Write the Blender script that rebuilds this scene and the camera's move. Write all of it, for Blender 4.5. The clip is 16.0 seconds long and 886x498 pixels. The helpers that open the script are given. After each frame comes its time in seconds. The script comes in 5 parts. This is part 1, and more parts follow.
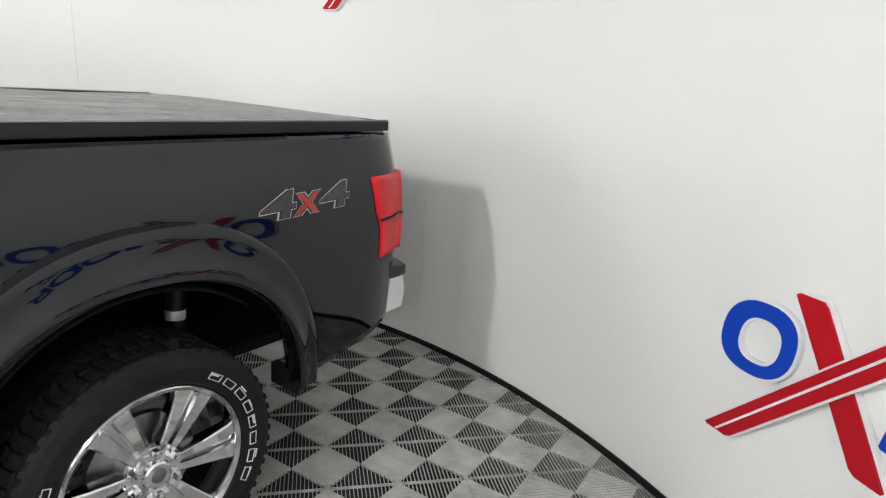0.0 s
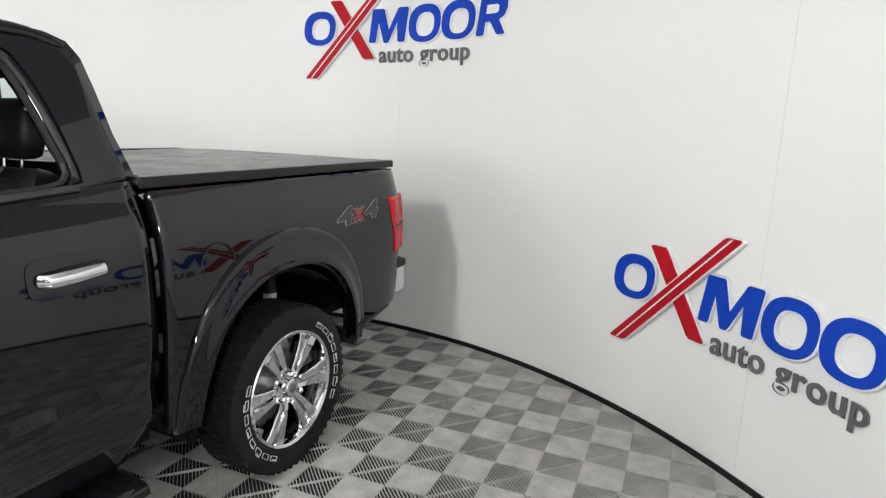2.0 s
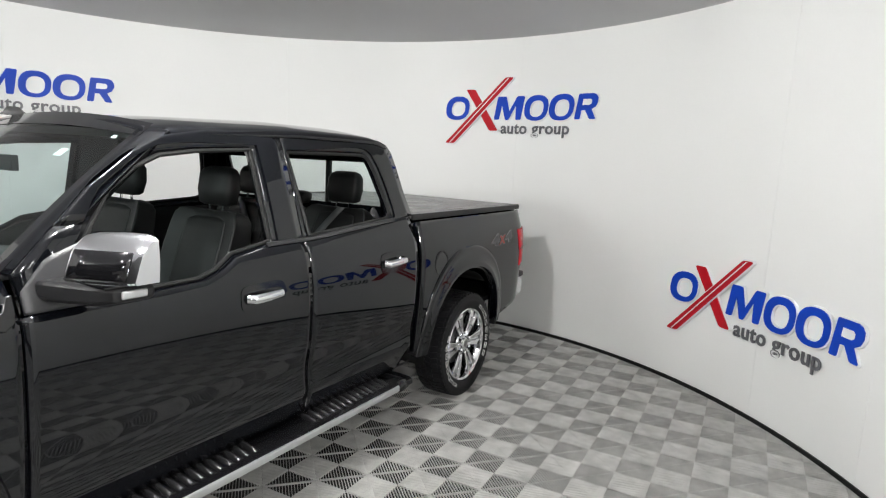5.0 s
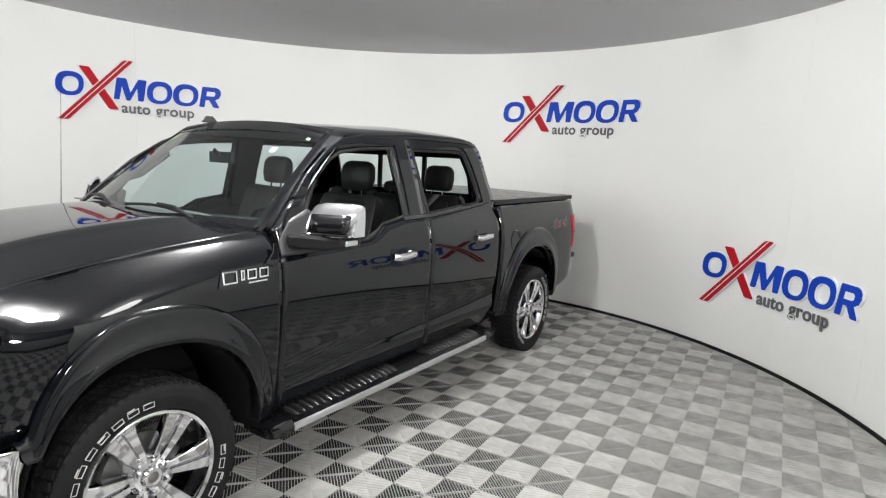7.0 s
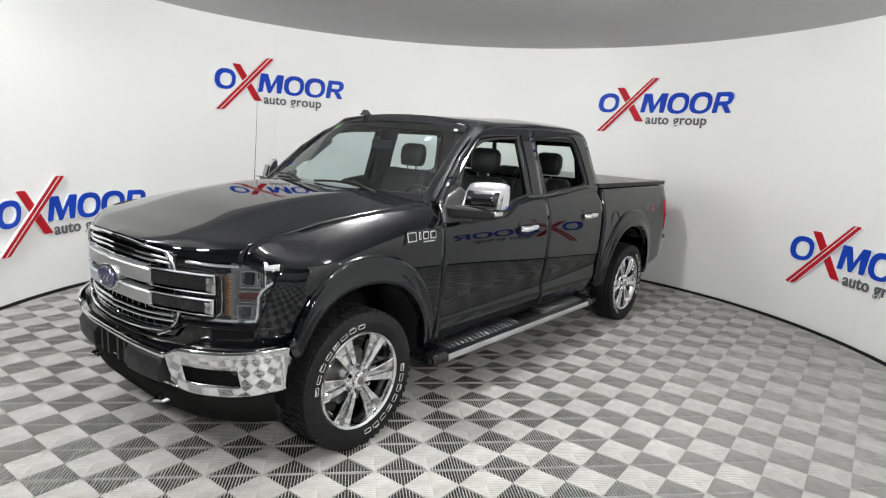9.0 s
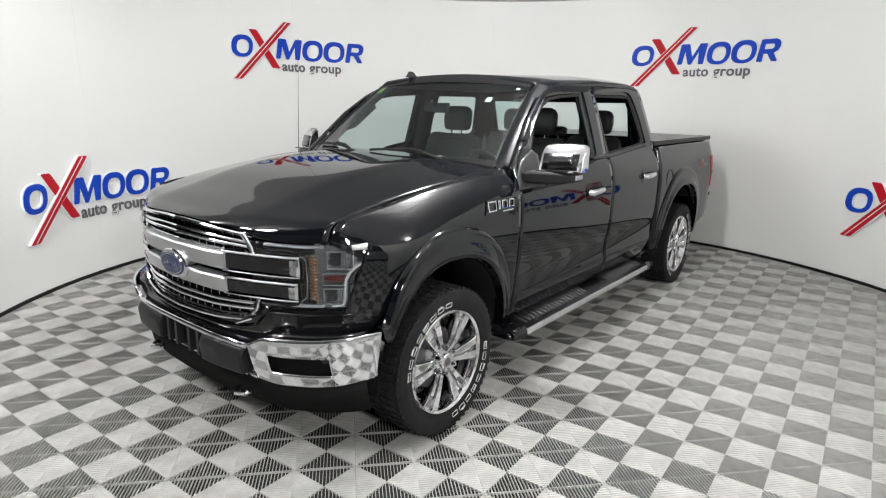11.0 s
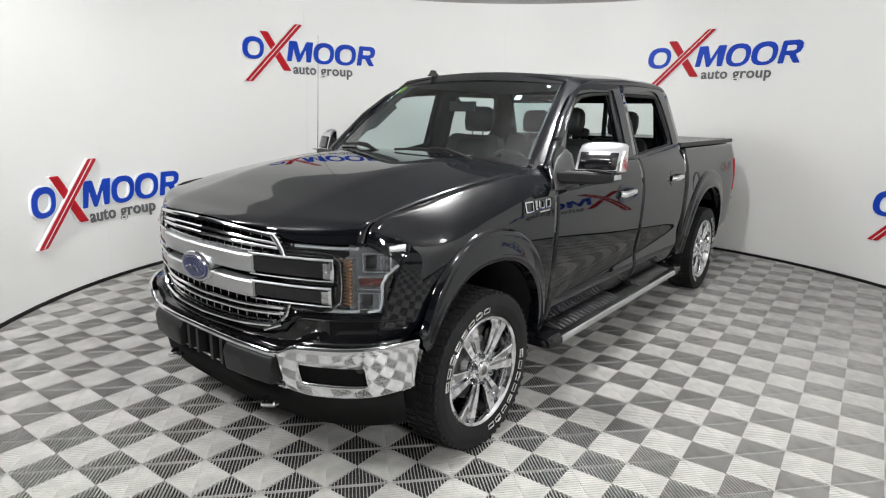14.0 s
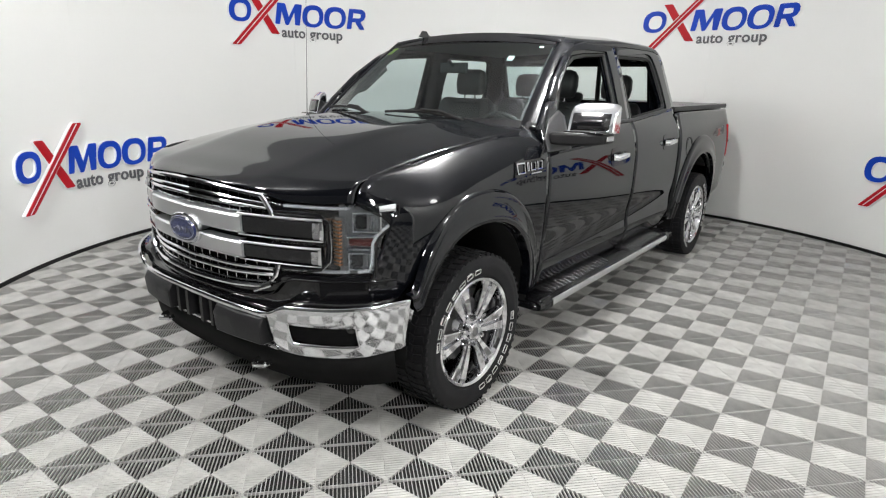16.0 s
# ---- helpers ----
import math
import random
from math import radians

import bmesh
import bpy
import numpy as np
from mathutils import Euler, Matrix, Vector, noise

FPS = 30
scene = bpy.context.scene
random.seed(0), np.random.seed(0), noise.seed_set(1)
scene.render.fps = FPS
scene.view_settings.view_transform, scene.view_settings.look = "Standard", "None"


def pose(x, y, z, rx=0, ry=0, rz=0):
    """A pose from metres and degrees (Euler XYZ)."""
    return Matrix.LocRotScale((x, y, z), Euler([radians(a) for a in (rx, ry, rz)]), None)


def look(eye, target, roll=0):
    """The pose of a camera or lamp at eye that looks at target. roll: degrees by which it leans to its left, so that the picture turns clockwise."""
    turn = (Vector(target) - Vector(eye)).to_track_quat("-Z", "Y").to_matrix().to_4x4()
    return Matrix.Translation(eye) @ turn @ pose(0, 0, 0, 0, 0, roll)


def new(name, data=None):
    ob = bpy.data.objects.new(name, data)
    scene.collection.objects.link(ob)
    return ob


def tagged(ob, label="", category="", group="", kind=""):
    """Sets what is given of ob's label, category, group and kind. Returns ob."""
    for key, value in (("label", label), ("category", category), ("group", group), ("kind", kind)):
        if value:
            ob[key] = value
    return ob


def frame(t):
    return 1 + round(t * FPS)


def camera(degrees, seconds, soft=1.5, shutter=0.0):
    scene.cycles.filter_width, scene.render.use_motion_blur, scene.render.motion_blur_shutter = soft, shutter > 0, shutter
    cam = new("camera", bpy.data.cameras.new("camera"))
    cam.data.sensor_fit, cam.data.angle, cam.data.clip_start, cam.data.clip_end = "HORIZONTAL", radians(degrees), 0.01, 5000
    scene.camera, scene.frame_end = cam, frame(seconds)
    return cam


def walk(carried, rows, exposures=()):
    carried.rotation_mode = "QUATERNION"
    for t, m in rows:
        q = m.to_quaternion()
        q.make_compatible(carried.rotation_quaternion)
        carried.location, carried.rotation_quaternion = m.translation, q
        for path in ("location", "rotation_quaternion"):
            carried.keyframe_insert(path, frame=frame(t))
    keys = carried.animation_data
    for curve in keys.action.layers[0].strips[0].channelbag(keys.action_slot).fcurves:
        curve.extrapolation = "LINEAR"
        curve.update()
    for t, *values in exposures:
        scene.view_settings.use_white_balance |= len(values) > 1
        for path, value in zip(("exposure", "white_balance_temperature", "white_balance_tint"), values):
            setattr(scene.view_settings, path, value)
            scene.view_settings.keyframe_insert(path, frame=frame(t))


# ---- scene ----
cam = camera(74.0, 16.0, soft=1.2)
PATH = [
    (0, (0.780, 2.466, 1.599), (-0.766, 1.310, 1.073), 4.08),
    (0.5, (1.106, 2.565, 1.617), (-0.436, 1.404, 1.095), 2.60),
    (1, (1.491, 2.524, 1.613), (-0.156, 1.497, 1.129), 2.57),
    (1.5, (1.800, 2.632, 1.611), (0.088, 1.720, 1.122), 2.65),
    (2, (2.082, 2.724, 1.651), (0.335, 1.838, 1.253), 1.78),
    (2.5, (2.338, 2.76, 1.654), (0.6, 1.823, 1.332), 0.9),
    (3, (2.664, 2.849, 1.7), (0.968, 1.843, 1.367), 0.1),
    (3.2, (2.767, 2.916, 1.726), (1.082, 1.901, 1.368), 0.5),
    (5.3, (4.146, 3.188, 1.817), (2.485, 2.108, 1.543), 3.4),
    (5.5, (4.276, 3.277, 1.779), (2.628, 2.173, 1.519), 3.8),
    (6, (4.511, 3.392, 1.763), (2.903, 2.23, 1.504), 4.1),
    (6.5, (4.791, 3.323, 1.76), (3.182, 2.169, 1.483), 2.8),
    (7, (5.028, 3.267, 1.777), (3.397, 2.15, 1.473), 2.9),
    (7.5, (5.265, 3.399, 1.777), (3.629, 2.291, 1.462), 3.0),
    (8, (5.507, 3.529, 1.768), (3.929, 2.342, 1.453), 1.7),
    (8.5, (5.687, 3.509, 1.776), (4.168, 2.245, 1.467), 2.3),
    (9, (5.911, 3.417, 1.775), (4.426, 2.127, 1.411), 3.4),
    (9.5, (6.02, 3.343, 1.753), (4.58, 2.022, 1.327), 2.7),
    (9.7, (6.043, 3.315, 1.741), (4.618, 1.983, 1.298), 2.2),
    (11.8, (6.045, 2.663, 1.736), (4.526, 1.451, 1.263), 0.8),
    (12, (6.058, 2.644, 1.732), (4.532, 1.437, 1.266), 0.8),
    (12.5, (6.051, 2.655, 1.723), (4.543, 1.424, 1.265), 1.1),
    (13, (6.038, 2.664, 1.702), (4.548, 1.409, 1.25), 1.2),
    (13.5, (6.039, 2.656, 1.683), (4.562, 1.384, 1.235), 1.0),
    (14, (6.05, 2.652, 1.669), (4.568, 1.386, 1.218), 1.1),
    (14.5, (6.056, 2.656, 1.641), (4.576, 1.4, 1.159), 1.4),
    (15, (6.049, 2.658, 1.625), (4.583, 1.402, 1.104), 1.3),
    (15.5, (6.045, 2.649, 1.617), (4.576, 1.402, 1.079), 1.2),
    (16, (6.04, 2.659, 1.62), (4.561, 1.429, 1.074), 1.2),
]
walk(cam, [(t, look(eye, target, roll)) for t, eye, target, roll in PATH],
     [(0, 0.42), (1.5, 0.37), (3, 0.27), (5.5, 0.24), (9.5, 0.20), (12, 0.19), (16, 0.18)])

# ---------------------------------------------------------------- world, lamps
world = bpy.data.worlds.new("studio_world")
scene.world = world
world.use_nodes = True
world.node_tree.nodes["Background"].inputs[0].default_value = (0.8, 0.82, 0.85, 1)
world.node_tree.nodes["Background"].inputs[1].default_value = 0.012

CX, CY, RAD = 2.076, 0.106, 4.05      # the round booth
CEIL = 3.16
# globes added out of view to light walls, floor and fender glints: place, radiance, radius
ADDED_GLOBES = [((5.6, -1.6, 2.94), 55, 0.20), ((2.6, 0.95, 2.99), 285, 0.13), ((4.35, 2.05, 2.99), 110, 0.13), ((2.9, 3.1, 2.93), 16, 0.20),
          ((6.9, -0.3, 2.95), 170, 0.20), ((6.3, 5.2, 2.65), 160, 0.25)]


# ---------------------------------------------------------------- materials
def material(name, color, rough=0.5, metal=0.0, coat=0.0, bump=0.0, scale=30.0, vary=0.0, vscale=3.0, spec=0.5, rvary=0.0, emit=None):
    m = bpy.data.materials.new(name)
    m.use_nodes = True
    nt = m.node_tree
    b = nt.nodes["Principled BSDF"]
    b.inputs["Base Color"].default_value = (*color, 1)
    b.inputs["Roughness"].default_value = rough
    b.inputs["Metallic"].default_value = metal
    b.inputs["Coat Weight"].default_value = coat
    b.inputs["Coat Roughness"].default_value = 0.03
    b.inputs["Specular IOR Level"].default_value = spec
    if emit:
        b.inputs["Emission Color"].default_value = (*emit[0], 1)
        b.inputs["Emission Strength"].default_value = emit[1]
    if vary or rvary or bump:
        co = nt.nodes.new("ShaderNodeTexCoord")
        big = nt.nodes.new("ShaderNodeTexNoise")
        big.inputs["Scale"].default_value = vscale
        big.inputs["Detail"].default_value = 5
        nt.links.new(co.outputs["Object"], big.inputs["Vector"])
        fine = nt.nodes.new("ShaderNodeTexNoise")
        fine.inputs["Scale"].default_value = scale
        fine.inputs["Detail"].default_value = 3
        nt.links.new(co.outputs["Object"], fine.inputs["Vector"])
        add = nt.nodes.new("ShaderNodeMath")
        add.operation = "MULTIPLY_ADD"
        nt.links.new(fine.outputs[0], add.inputs[0])
        add.inputs[1].default_value = 0.4
        nt.links.new(big.outputs[0], add.inputs[2])
        if vary:
            ramp = nt.nodes.new("ShaderNodeMapRange")
            ramp.inputs[1].default_value, ramp.inputs[2].default_value = 0.45, 0.95
            ramp.inputs[3].default_value, ramp.inputs[4].default_value = 1 - vary, 1 + vary
            nt.links.new(add.outputs[0], ramp.inputs[0])
            mul = nt.nodes.new("ShaderNodeVectorMath")
            mul.operation = "SCALE"
            mul.inputs[0].default_value = color
            nt.links.new(ramp.outputs[0], mul.inputs["Scale"])
            nt.links.new(mul.outputs[0], b.inputs["Base Color"])
        if rvary:
            rr = nt.nodes.new("ShaderNodeMapRange")
            rr.inputs[1].default_value, rr.inputs[2].default_value = 0.45, 0.95
            rr.inputs[3].default_value, rr.inputs[4].default_value = max(0.02, rough - rvary), rough + rvary
            nt.links.new(add.outputs[0], rr.inputs[0])
            nt.links.new(rr.outputs[0], b.inputs["Roughness"])
        if bump:
            bp = nt.nodes.new("ShaderNodeBump")
            bp.inputs["Strength"].default_value = bump
            bp.inputs["Distance"].default_value = 0.004
            nt.links.new(fine.outputs[0], bp.inputs["Height"])
            nt.links.new(bp.outputs[0], b.inputs["Normal"])
    return m


def pane(name, tint, gloss=0.04):
    m = bpy.data.materials.new(name)
    m.use_nodes = True
    nt = m.node_tree
    nt.nodes.remove(nt.nodes["Principled BSDF"])
    out = nt.nodes["Material Output"]
    tr = nt.nodes.new("ShaderNodeBsdfTransparent")
    tr.inputs[0].default_value = (*tint, 1)
    gl = nt.nodes.new("ShaderNodeBsdfGlossy")
    gl.inputs["Roughness"].default_value = 0.015
    lw = nt.nodes.new("ShaderNodeLayerWeight")
    lw.inputs["Blend"].default_value = 0.5
    pw = nt.nodes.new("ShaderNodeMath")
    pw.operation = "POWER"
    pw.inputs[1].default_value = 5.0
    nt.links.new(lw.outputs["Facing"], pw.inputs[0])
    fr = nt.nodes.new("ShaderNodeMath")
    fr.operation = "MULTIPLY_ADD"
    fr.inputs[1].default_value, fr.inputs[2].default_value = 0.95, gloss
    nt.links.new(pw.outputs[0], fr.inputs[0])
    mix = nt.nodes.new("ShaderNodeMixShader")
    nt.links.new(fr.outputs[0], mix.inputs[0])
    nt.links.new(tr.outputs[0], mix.inputs[1])
    nt.links.new(gl.outputs[0], mix.inputs[2])
    nt.links.new(mix.outputs[0], out.inputs[0])
    return m


PAINT = material("black_paint", (0.0030, 0.0035, 0.0050), 0.5, 0.0, 1.0, vary=0.15, vscale=2.0, spec=0.0)
WALL = material("wall_paint", (0.85, 0.855, 0.84), 0.45, bump=0.04, scale=60, vary=0.015, vscale=0.8)
CEILM = material("ceiling_paint", (0.55, 0.55, 0.56), 0.8, vary=0.04, vscale=0.6, bump=0.05, scale=90)
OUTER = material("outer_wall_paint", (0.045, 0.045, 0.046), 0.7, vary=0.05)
# greys of unseen hall walls, set by what the truck should reflect
HALLW = material("unseen_front_wall_grey", (0.10, 0.10, 0.10), 0.7, vary=0.05)
SIDEW = material("unseen_side_wall_grey", (0.38, 0.38, 0.37), 0.7, vary=0.05)
BELT_WEB = material("grey_belt_webbing", (0.085, 0.088, 0.09), 0.6, bump=0.2, scale=400)
TILE = material("tile_polypropylene", (0.455, 0.451, 0.433), 0.42, vary=0.26, vscale=9, bump=0.15, scale=160, rvary=0.1, spec=0.5)
SLOT = material("tile_underlay", (0.018, 0.018, 0.017), 0.9, vary=0.2)
BLACK = material("black_rubber", (0.012, 0.012, 0.012), 0.55, vary=0.2, vscale=8, bump=0.1, scale=120, spec=0.25)
SKIRT = material("black_skirting_vinyl", (0.01, 0.01, 0.01), 0.5, vary=0.15, spec=0.25)
PLASTIC = material("black_plastic", (0.014, 0.014, 0.015), 0.42, bump=0.12, scale=400, vary=0.1, spec=0.3)
SAIL = material("grey_black_panel_plastic", (0.035, 0.035, 0.037), 0.42, bump=0.1, scale=350, vary=0.1)
TRIM = material("belt_trim", (0.022, 0.022, 0.024), 0.38, bump=0.1, scale=300, vary=0.1)
GLOSS = material("gloss_black_plastic", (0.006, 0.006, 0.007), 0.08, vary=0.1)
CHROME = material("chrome", (0.72, 0.73, 0.75), 0.06, 1.0, rvary=0.03, vscale=4)
SATIN = material("satin_aluminium", (0.66, 0.67, 0.68), 0.42, 1.0, rvary=0.06, vscale=4)
RIMM = material("polished_rim_alloy", (0.74, 0.74, 0.76), 0.09, 1.0, rvary=0.05, vscale=7)
TYRE = material("tyre_rubber", (0.011, 0.011, 0.012), 0.62, vary=0.25, vscale=9, bump=0.25, scale=140, spec=0.2)
WHITEL = material("white_tyre_marking", (0.62, 0.62, 0.60), 0.6, vary=0.08, vscale=20)
RED = material("sign_red_acrylic", (0.46, 0.009, 0.018), 0.4, vary=0.05, spec=0.2)
BLUE = material("sign_blue_acrylic", (0.008, 0.055, 0.46), 0.4, vary=0.05, spec=0.2)
EDGEW = material("sign_white_acrylic", (0.82, 0.83, 0.84), 0.35, vary=0.02)
GREY = material("sign_grey_acrylic", (0.12, 0.12, 0.13), 0.35, vary=0.05)
LEATHER = material("black_leather", (0.009, 0.0095, 0.0095), 0.5, bump=0.25, scale=220, vary=0.2, vscale=6, spec=0.3)
CABIN = material("dark_cabin_trim", (0.022, 0.022, 0.023), 0.7, bump=0.15, scale=250, vary=0.12, spec=0.25)
HEADLINER = material("grey_headliner_fabric", (0.16, 0.16, 0.16), 0.95, bump=0.2, scale=300, vary=0.05)
TAILRED = material("red_lamp_lens", (0.62, 0.008, 0.018), 0.22, vary=0.1, spec=0.35)
AMBER = material("amber_reflector", (0.20, 0.105, 0.055), 0.2, coat=1.0, vary=0.3, vscale=40)
COVERM = material("tonneau_vinyl", (0.085, 0.083, 0.080), 0.30, bump=0.25, scale=350, vary=0.55, vscale=5, rvary=0.14, spec=1.0)
RIBM = material("running_board_rubber", (0.018, 0.018, 0.019), 0.25, vary=0.15, vscale=10)
UNDER = material("underbody_black", (0.008, 0.008, 0.008), 0.8, vary=0.2, spec=0.08)
LAMPGREY = material("headlight_housing", (0.34, 0.34, 0.345), 0.30, 0.75, rvary=0.1, vscale=20)
COVER_TRIM = material("pale_cover_trim", (0.25, 0.25, 0.255), 0.3, vary=0.1)
LGUIDE = material("frosted_light_guide", (0.55, 0.56, 0.57), 0.25, coat=0.6, vary=0.15, vscale=20)
STEEL = material("dull_steel", (0.22, 0.22, 0.22), 0.45, 0.9, vary=0.2, vscale=12)
EMBLEM = material("blue_enamel", (0.010, 0.018, 0.075), 0.15, coat=1.0)
MARKER = material("dark_red_marker", (0.10, 0.012, 0.01), 0.15, coat=1.0)
ORANGE = material("orange_decal", (0.34, 0.03, 0.018), 0.35)
DECALG = material("grey_decal", (0.03, 0.03, 0.033), 0.35)
DECALW = material("silver_decal", (0.34, 0.34, 0.35), 0.35)
PAPER = material("white_sticker", (0.75, 0.75, 0.73), 0.6)
LIME = material("lime_sticker", (0.35, 0.55, 0.05), 0.5)
WINDSHIELD = pane("windshield_glass", (0.68, 0.81, 0.80), 0.085)
CLEAR = pane("lamp_cover_glass", (0.86, 0.88, 0.90))
REARGLASS = pane("rear_glass", (0.78, 0.86, 0.84))


# ---------------------------------------------------------------- mesh helpers
def mesh_of(bm, name, mat, smooth=True, angle=40):
    me = bpy.data.meshes.new(name)
    bm.to_mesh(me)
    bm.free()
    if mat:
        me.materials.append(mat)
    if smooth:
        me.shade_smooth()
        me.set_sharp_from_angle(angle=radians(angle))
    return me


def part(name, bm, mat, parent, label="", smooth=True, angle=40, solid=0.0, bevel=0.0):
    ob = new(name, mesh_of(bm, name, mat, smooth, angle))
    if parent:
        ob.parent = parent
    if solid:
        s = ob.modifiers.new("solid", "SOLIDIFY")
        s.thickness, s.offset, s.use_rim = solid, -1, True
    if bevel:
        b = ob.modifiers.new("bevel", "BEVEL")
        b.width, b.segments, b.limit_method = bevel, 2, "ANGLE"
        b.angle_limit = radians(35)
    if label:
        ob["label"] = label
    return ob


def sheet(rows, out=None, bm=None):
    """A grid of points; faces turned so that they look along out on the whole."""
    bm = bm or bmesh.new()
    vs = [[bm.verts.new(p) for p in r] for r in rows]
    fs = []
    for a, b in zip(vs, vs[1:]):
        for i in range(len(a) - 1):
            try:
                fs.append(bm.faces.new((a[i], a[i + 1], b[i + 1], b[i])))
            except ValueError:
                pass
    bm.normal_update()
    if out is not None:
        n = Vector((0, 0, 0))
        for f in fs:
            n += f.normal * f.calc_area()
        if n.dot(Vector(out)) < 0:
            bmesh.ops.reverse_faces(bm, faces=fs)
    return bm


def box(bm, x0, x1, y0, y1, z0, z1, m=None):
    r = bmesh.ops.create_cube(bm, size=1.0)
    k = Matrix.LocRotScale(((x0 + x1) / 2, (y0 + y1) / 2, (z0 + z1) / 2), None, (abs(x1 - x0), abs(y1 - y0), abs(z1 - z0)))
    bmesh.ops.transform(bm, matrix=(m @ k) if m else k, verts=r["verts"])
    return bm


def loft(bm, sections, close=True, caps=True):
    """Closed sections of equal count, skinned one to the next."""
    vs = [[bm.verts.new(p) for p in s] for s in sections]
    n = len(vs[0])
    fs = []
    for a, b in zip(vs, vs[1:]):
        for i in range(n if close else n - 1):
            j = (i + 1) % n
            fs.append(bm.faces.new((a[i], a[j], b[j], b[i])))
    if caps:
        fs.append(bm.faces.new(vs[0][::-1]))
        fs.append(bm.faces.new(vs[-1]))
    bmesh.ops.recalc_face_normals(bm, faces=fs)
    return bm


def rod(bm, pts, r, n=8, up=(0, 0, 1), flat=1.0):
    """A tube along points; flat squeezes it along up."""
    pts = [Vector(p) for p in pts]
    secs = []
    for i, p in enumerate(pts):
        d = (pts[min(i + 1, len(pts) - 1)] - pts[max(i - 1, 0)]).normalized()
        s = d.cross(Vector(up))
        if s.length < 1e-4:
            s = d.cross(Vector((1, 0, 0)))
        s.normalize()
        u = s.cross(d)
        k = r[i] if isinstance(r, (list, tuple)) else r
        secs.append([p + s * k * math.cos(a) + u * k * flat * math.sin(a) for a in [2 * math.pi * q / n for q in range(n)]])
    return loft(bm, secs)


def lathe(bm, prof, n=48, m=None):
    """Profile of (radius, y), turned about the y axis."""
    rows = []
    for q in range(n + 1):
        a = 2 * math.pi * q / n
        rows.append([Vector((r * math.cos(a), y, r * math.sin(a))) for r, y in prof])
    if m:
        rows = [[m @ p for p in r] for r in rows]
    vs = [[bm.verts.new(p) for p in r] for r in rows[:-1]]
    vs.append(vs[0])
    fs = []
    for a, b in zip(vs, vs[1:]):
        for i in range(len(a) - 1):
            fs.append(bm.faces.new((a[i], a[i + 1], b[i + 1], b[i])))
    bmesh.ops.recalc_face_normals(bm, faces=fs)
    return bm


def slab(bm, outline, to, depth):
    """A plate: outline of (u, v), to(u, v, w) its place, w from 0 to depth."""
    a = [bm.verts.new(to(u, v, 0)) for u, v in outline]
    b = [bm.verts.new(to(u, v, depth)) for u, v in outline]
    n = len(a)
    fs = [bm.faces.new(a[::-1]), bm.faces.new(b)]
    for i in range(n):
        j = (i + 1) % n
        fs.append(bm.faces.new((a[i], a[j], b[j], b[i])))
    bmesh.ops.recalc_face_normals(bm, faces=fs)
    return bm


def ring(bm, outer, inner, to, depth):
    """A plate with a hole; both outlines have equal counts."""
    L = [[bm.verts.new(to(u, v, w)) for u, v in o] for o, w in ((outer, 0), (outer, depth), (inner, depth), (inner, 0))]
    n = len(outer)
    fs = []
    for a, b in zip(L, L[1:] + L[:1]):
        for i in range(n):
            j = (i + 1) % n
            fs.append(bm.faces.new((a[i], a[j], b[j], b[i])))
    bmesh.ops.recalc_face_normals(bm, faces=fs)
    return bm


def lerp(pts, x):
    """Piecewise straight line through (x, y) pairs, in order of x."""
    if x <= pts[0][0]:
        return pts[0][1]
    for (a, b), (c, d) in zip(pts, pts[1:]):
        if x <= c:
            return b + (d - b) * (x - a) / (c - a)
    return pts[-1][1]


def smooth_line(pts, x):
    """Smooth curve through (x, y) pairs."""
    n = len(pts)
    if x <= pts[0][0]:
        return pts[0][1]
    if x >= pts[-1][0]:
        return pts[-1][1]
    for i in range(n - 1):
        if x <= pts[i + 1][0]:
            break
    (x0, y0), (x1, y1) = pts[i], pts[i + 1]
    m = []
    for k in (i, i + 1):
        a, b = pts[max(k - 1, 0)], pts[min(k + 1, n - 1)]
        m.append((b[1] - a[1]) / (b[0] - a[0]))
    h = x1 - x0
    t = (x - x0) / h
    return (2 * t ** 3 - 3 * t * t + 1) * y0 + (t ** 3 - 2 * t * t + t) * h * m[0] + (3 * t * t - 2 * t ** 3) * y1 + (t ** 3 - t * t) * h * m[1]


def span(a, b, n):
    return [a + (b - a) * i / n for i in range(n + 1)]


# ---------------------------------------------------------------- the booth
def polar(deg, r, z):
    a = radians(deg)
    return Vector((CX + r * math.cos(a), CY + r * math.sin(a), z))


def curved_slab(bm, a0, a1, r0, r1, z0, z1, n):
    secs = []
    for a in span(a0, a1, n):
        secs.append([polar(a, r0, z0), polar(a, r1, z0), polar(a, r1, z1), polar(a, r0, z1)])
    return loft(bm, secs)


wall = tagged(new("wall_round"), "smooth white curved booth wall in broad panels", "wall", kind="structure")
EDGES = [63, 97, 137.5, 178, 218, 258, 296.8, 322]
for k, (a0, a1) in enumerate(zip(EDGES, EDGES[1:])):
    part("wall_panel", curved_slab(bmesh.new(), a0 + 0.010, a1 - 0.010, RAD + 0.0006 * (k % 2), RAD + 0.12, 0.0, CEIL, 40), WALL, wall, angle=30)
part("panel_joint", curved_slab(bmesh.new(), 123.57, 123.62, RAD - 0.0015, RAD + 0.01, 0.03, 0.72, 1), WALL, wall)
part("panel_joint", curved_slab(bmesh.new(), 298.0, 307.0, RAD - 0.003, RAD + 0.01, 1.588, 1.592, 12), WALL, wall)
skirting = tagged(part("baseboard", curved_slab(bmesh.new(), 63, 322, RAD - 0.012, RAD - 0.001, 0.0, 0.032, 260), SKIRT, None, angle=30), "thin black vinyl skirting along the round wall", "skirting", kind="structure")
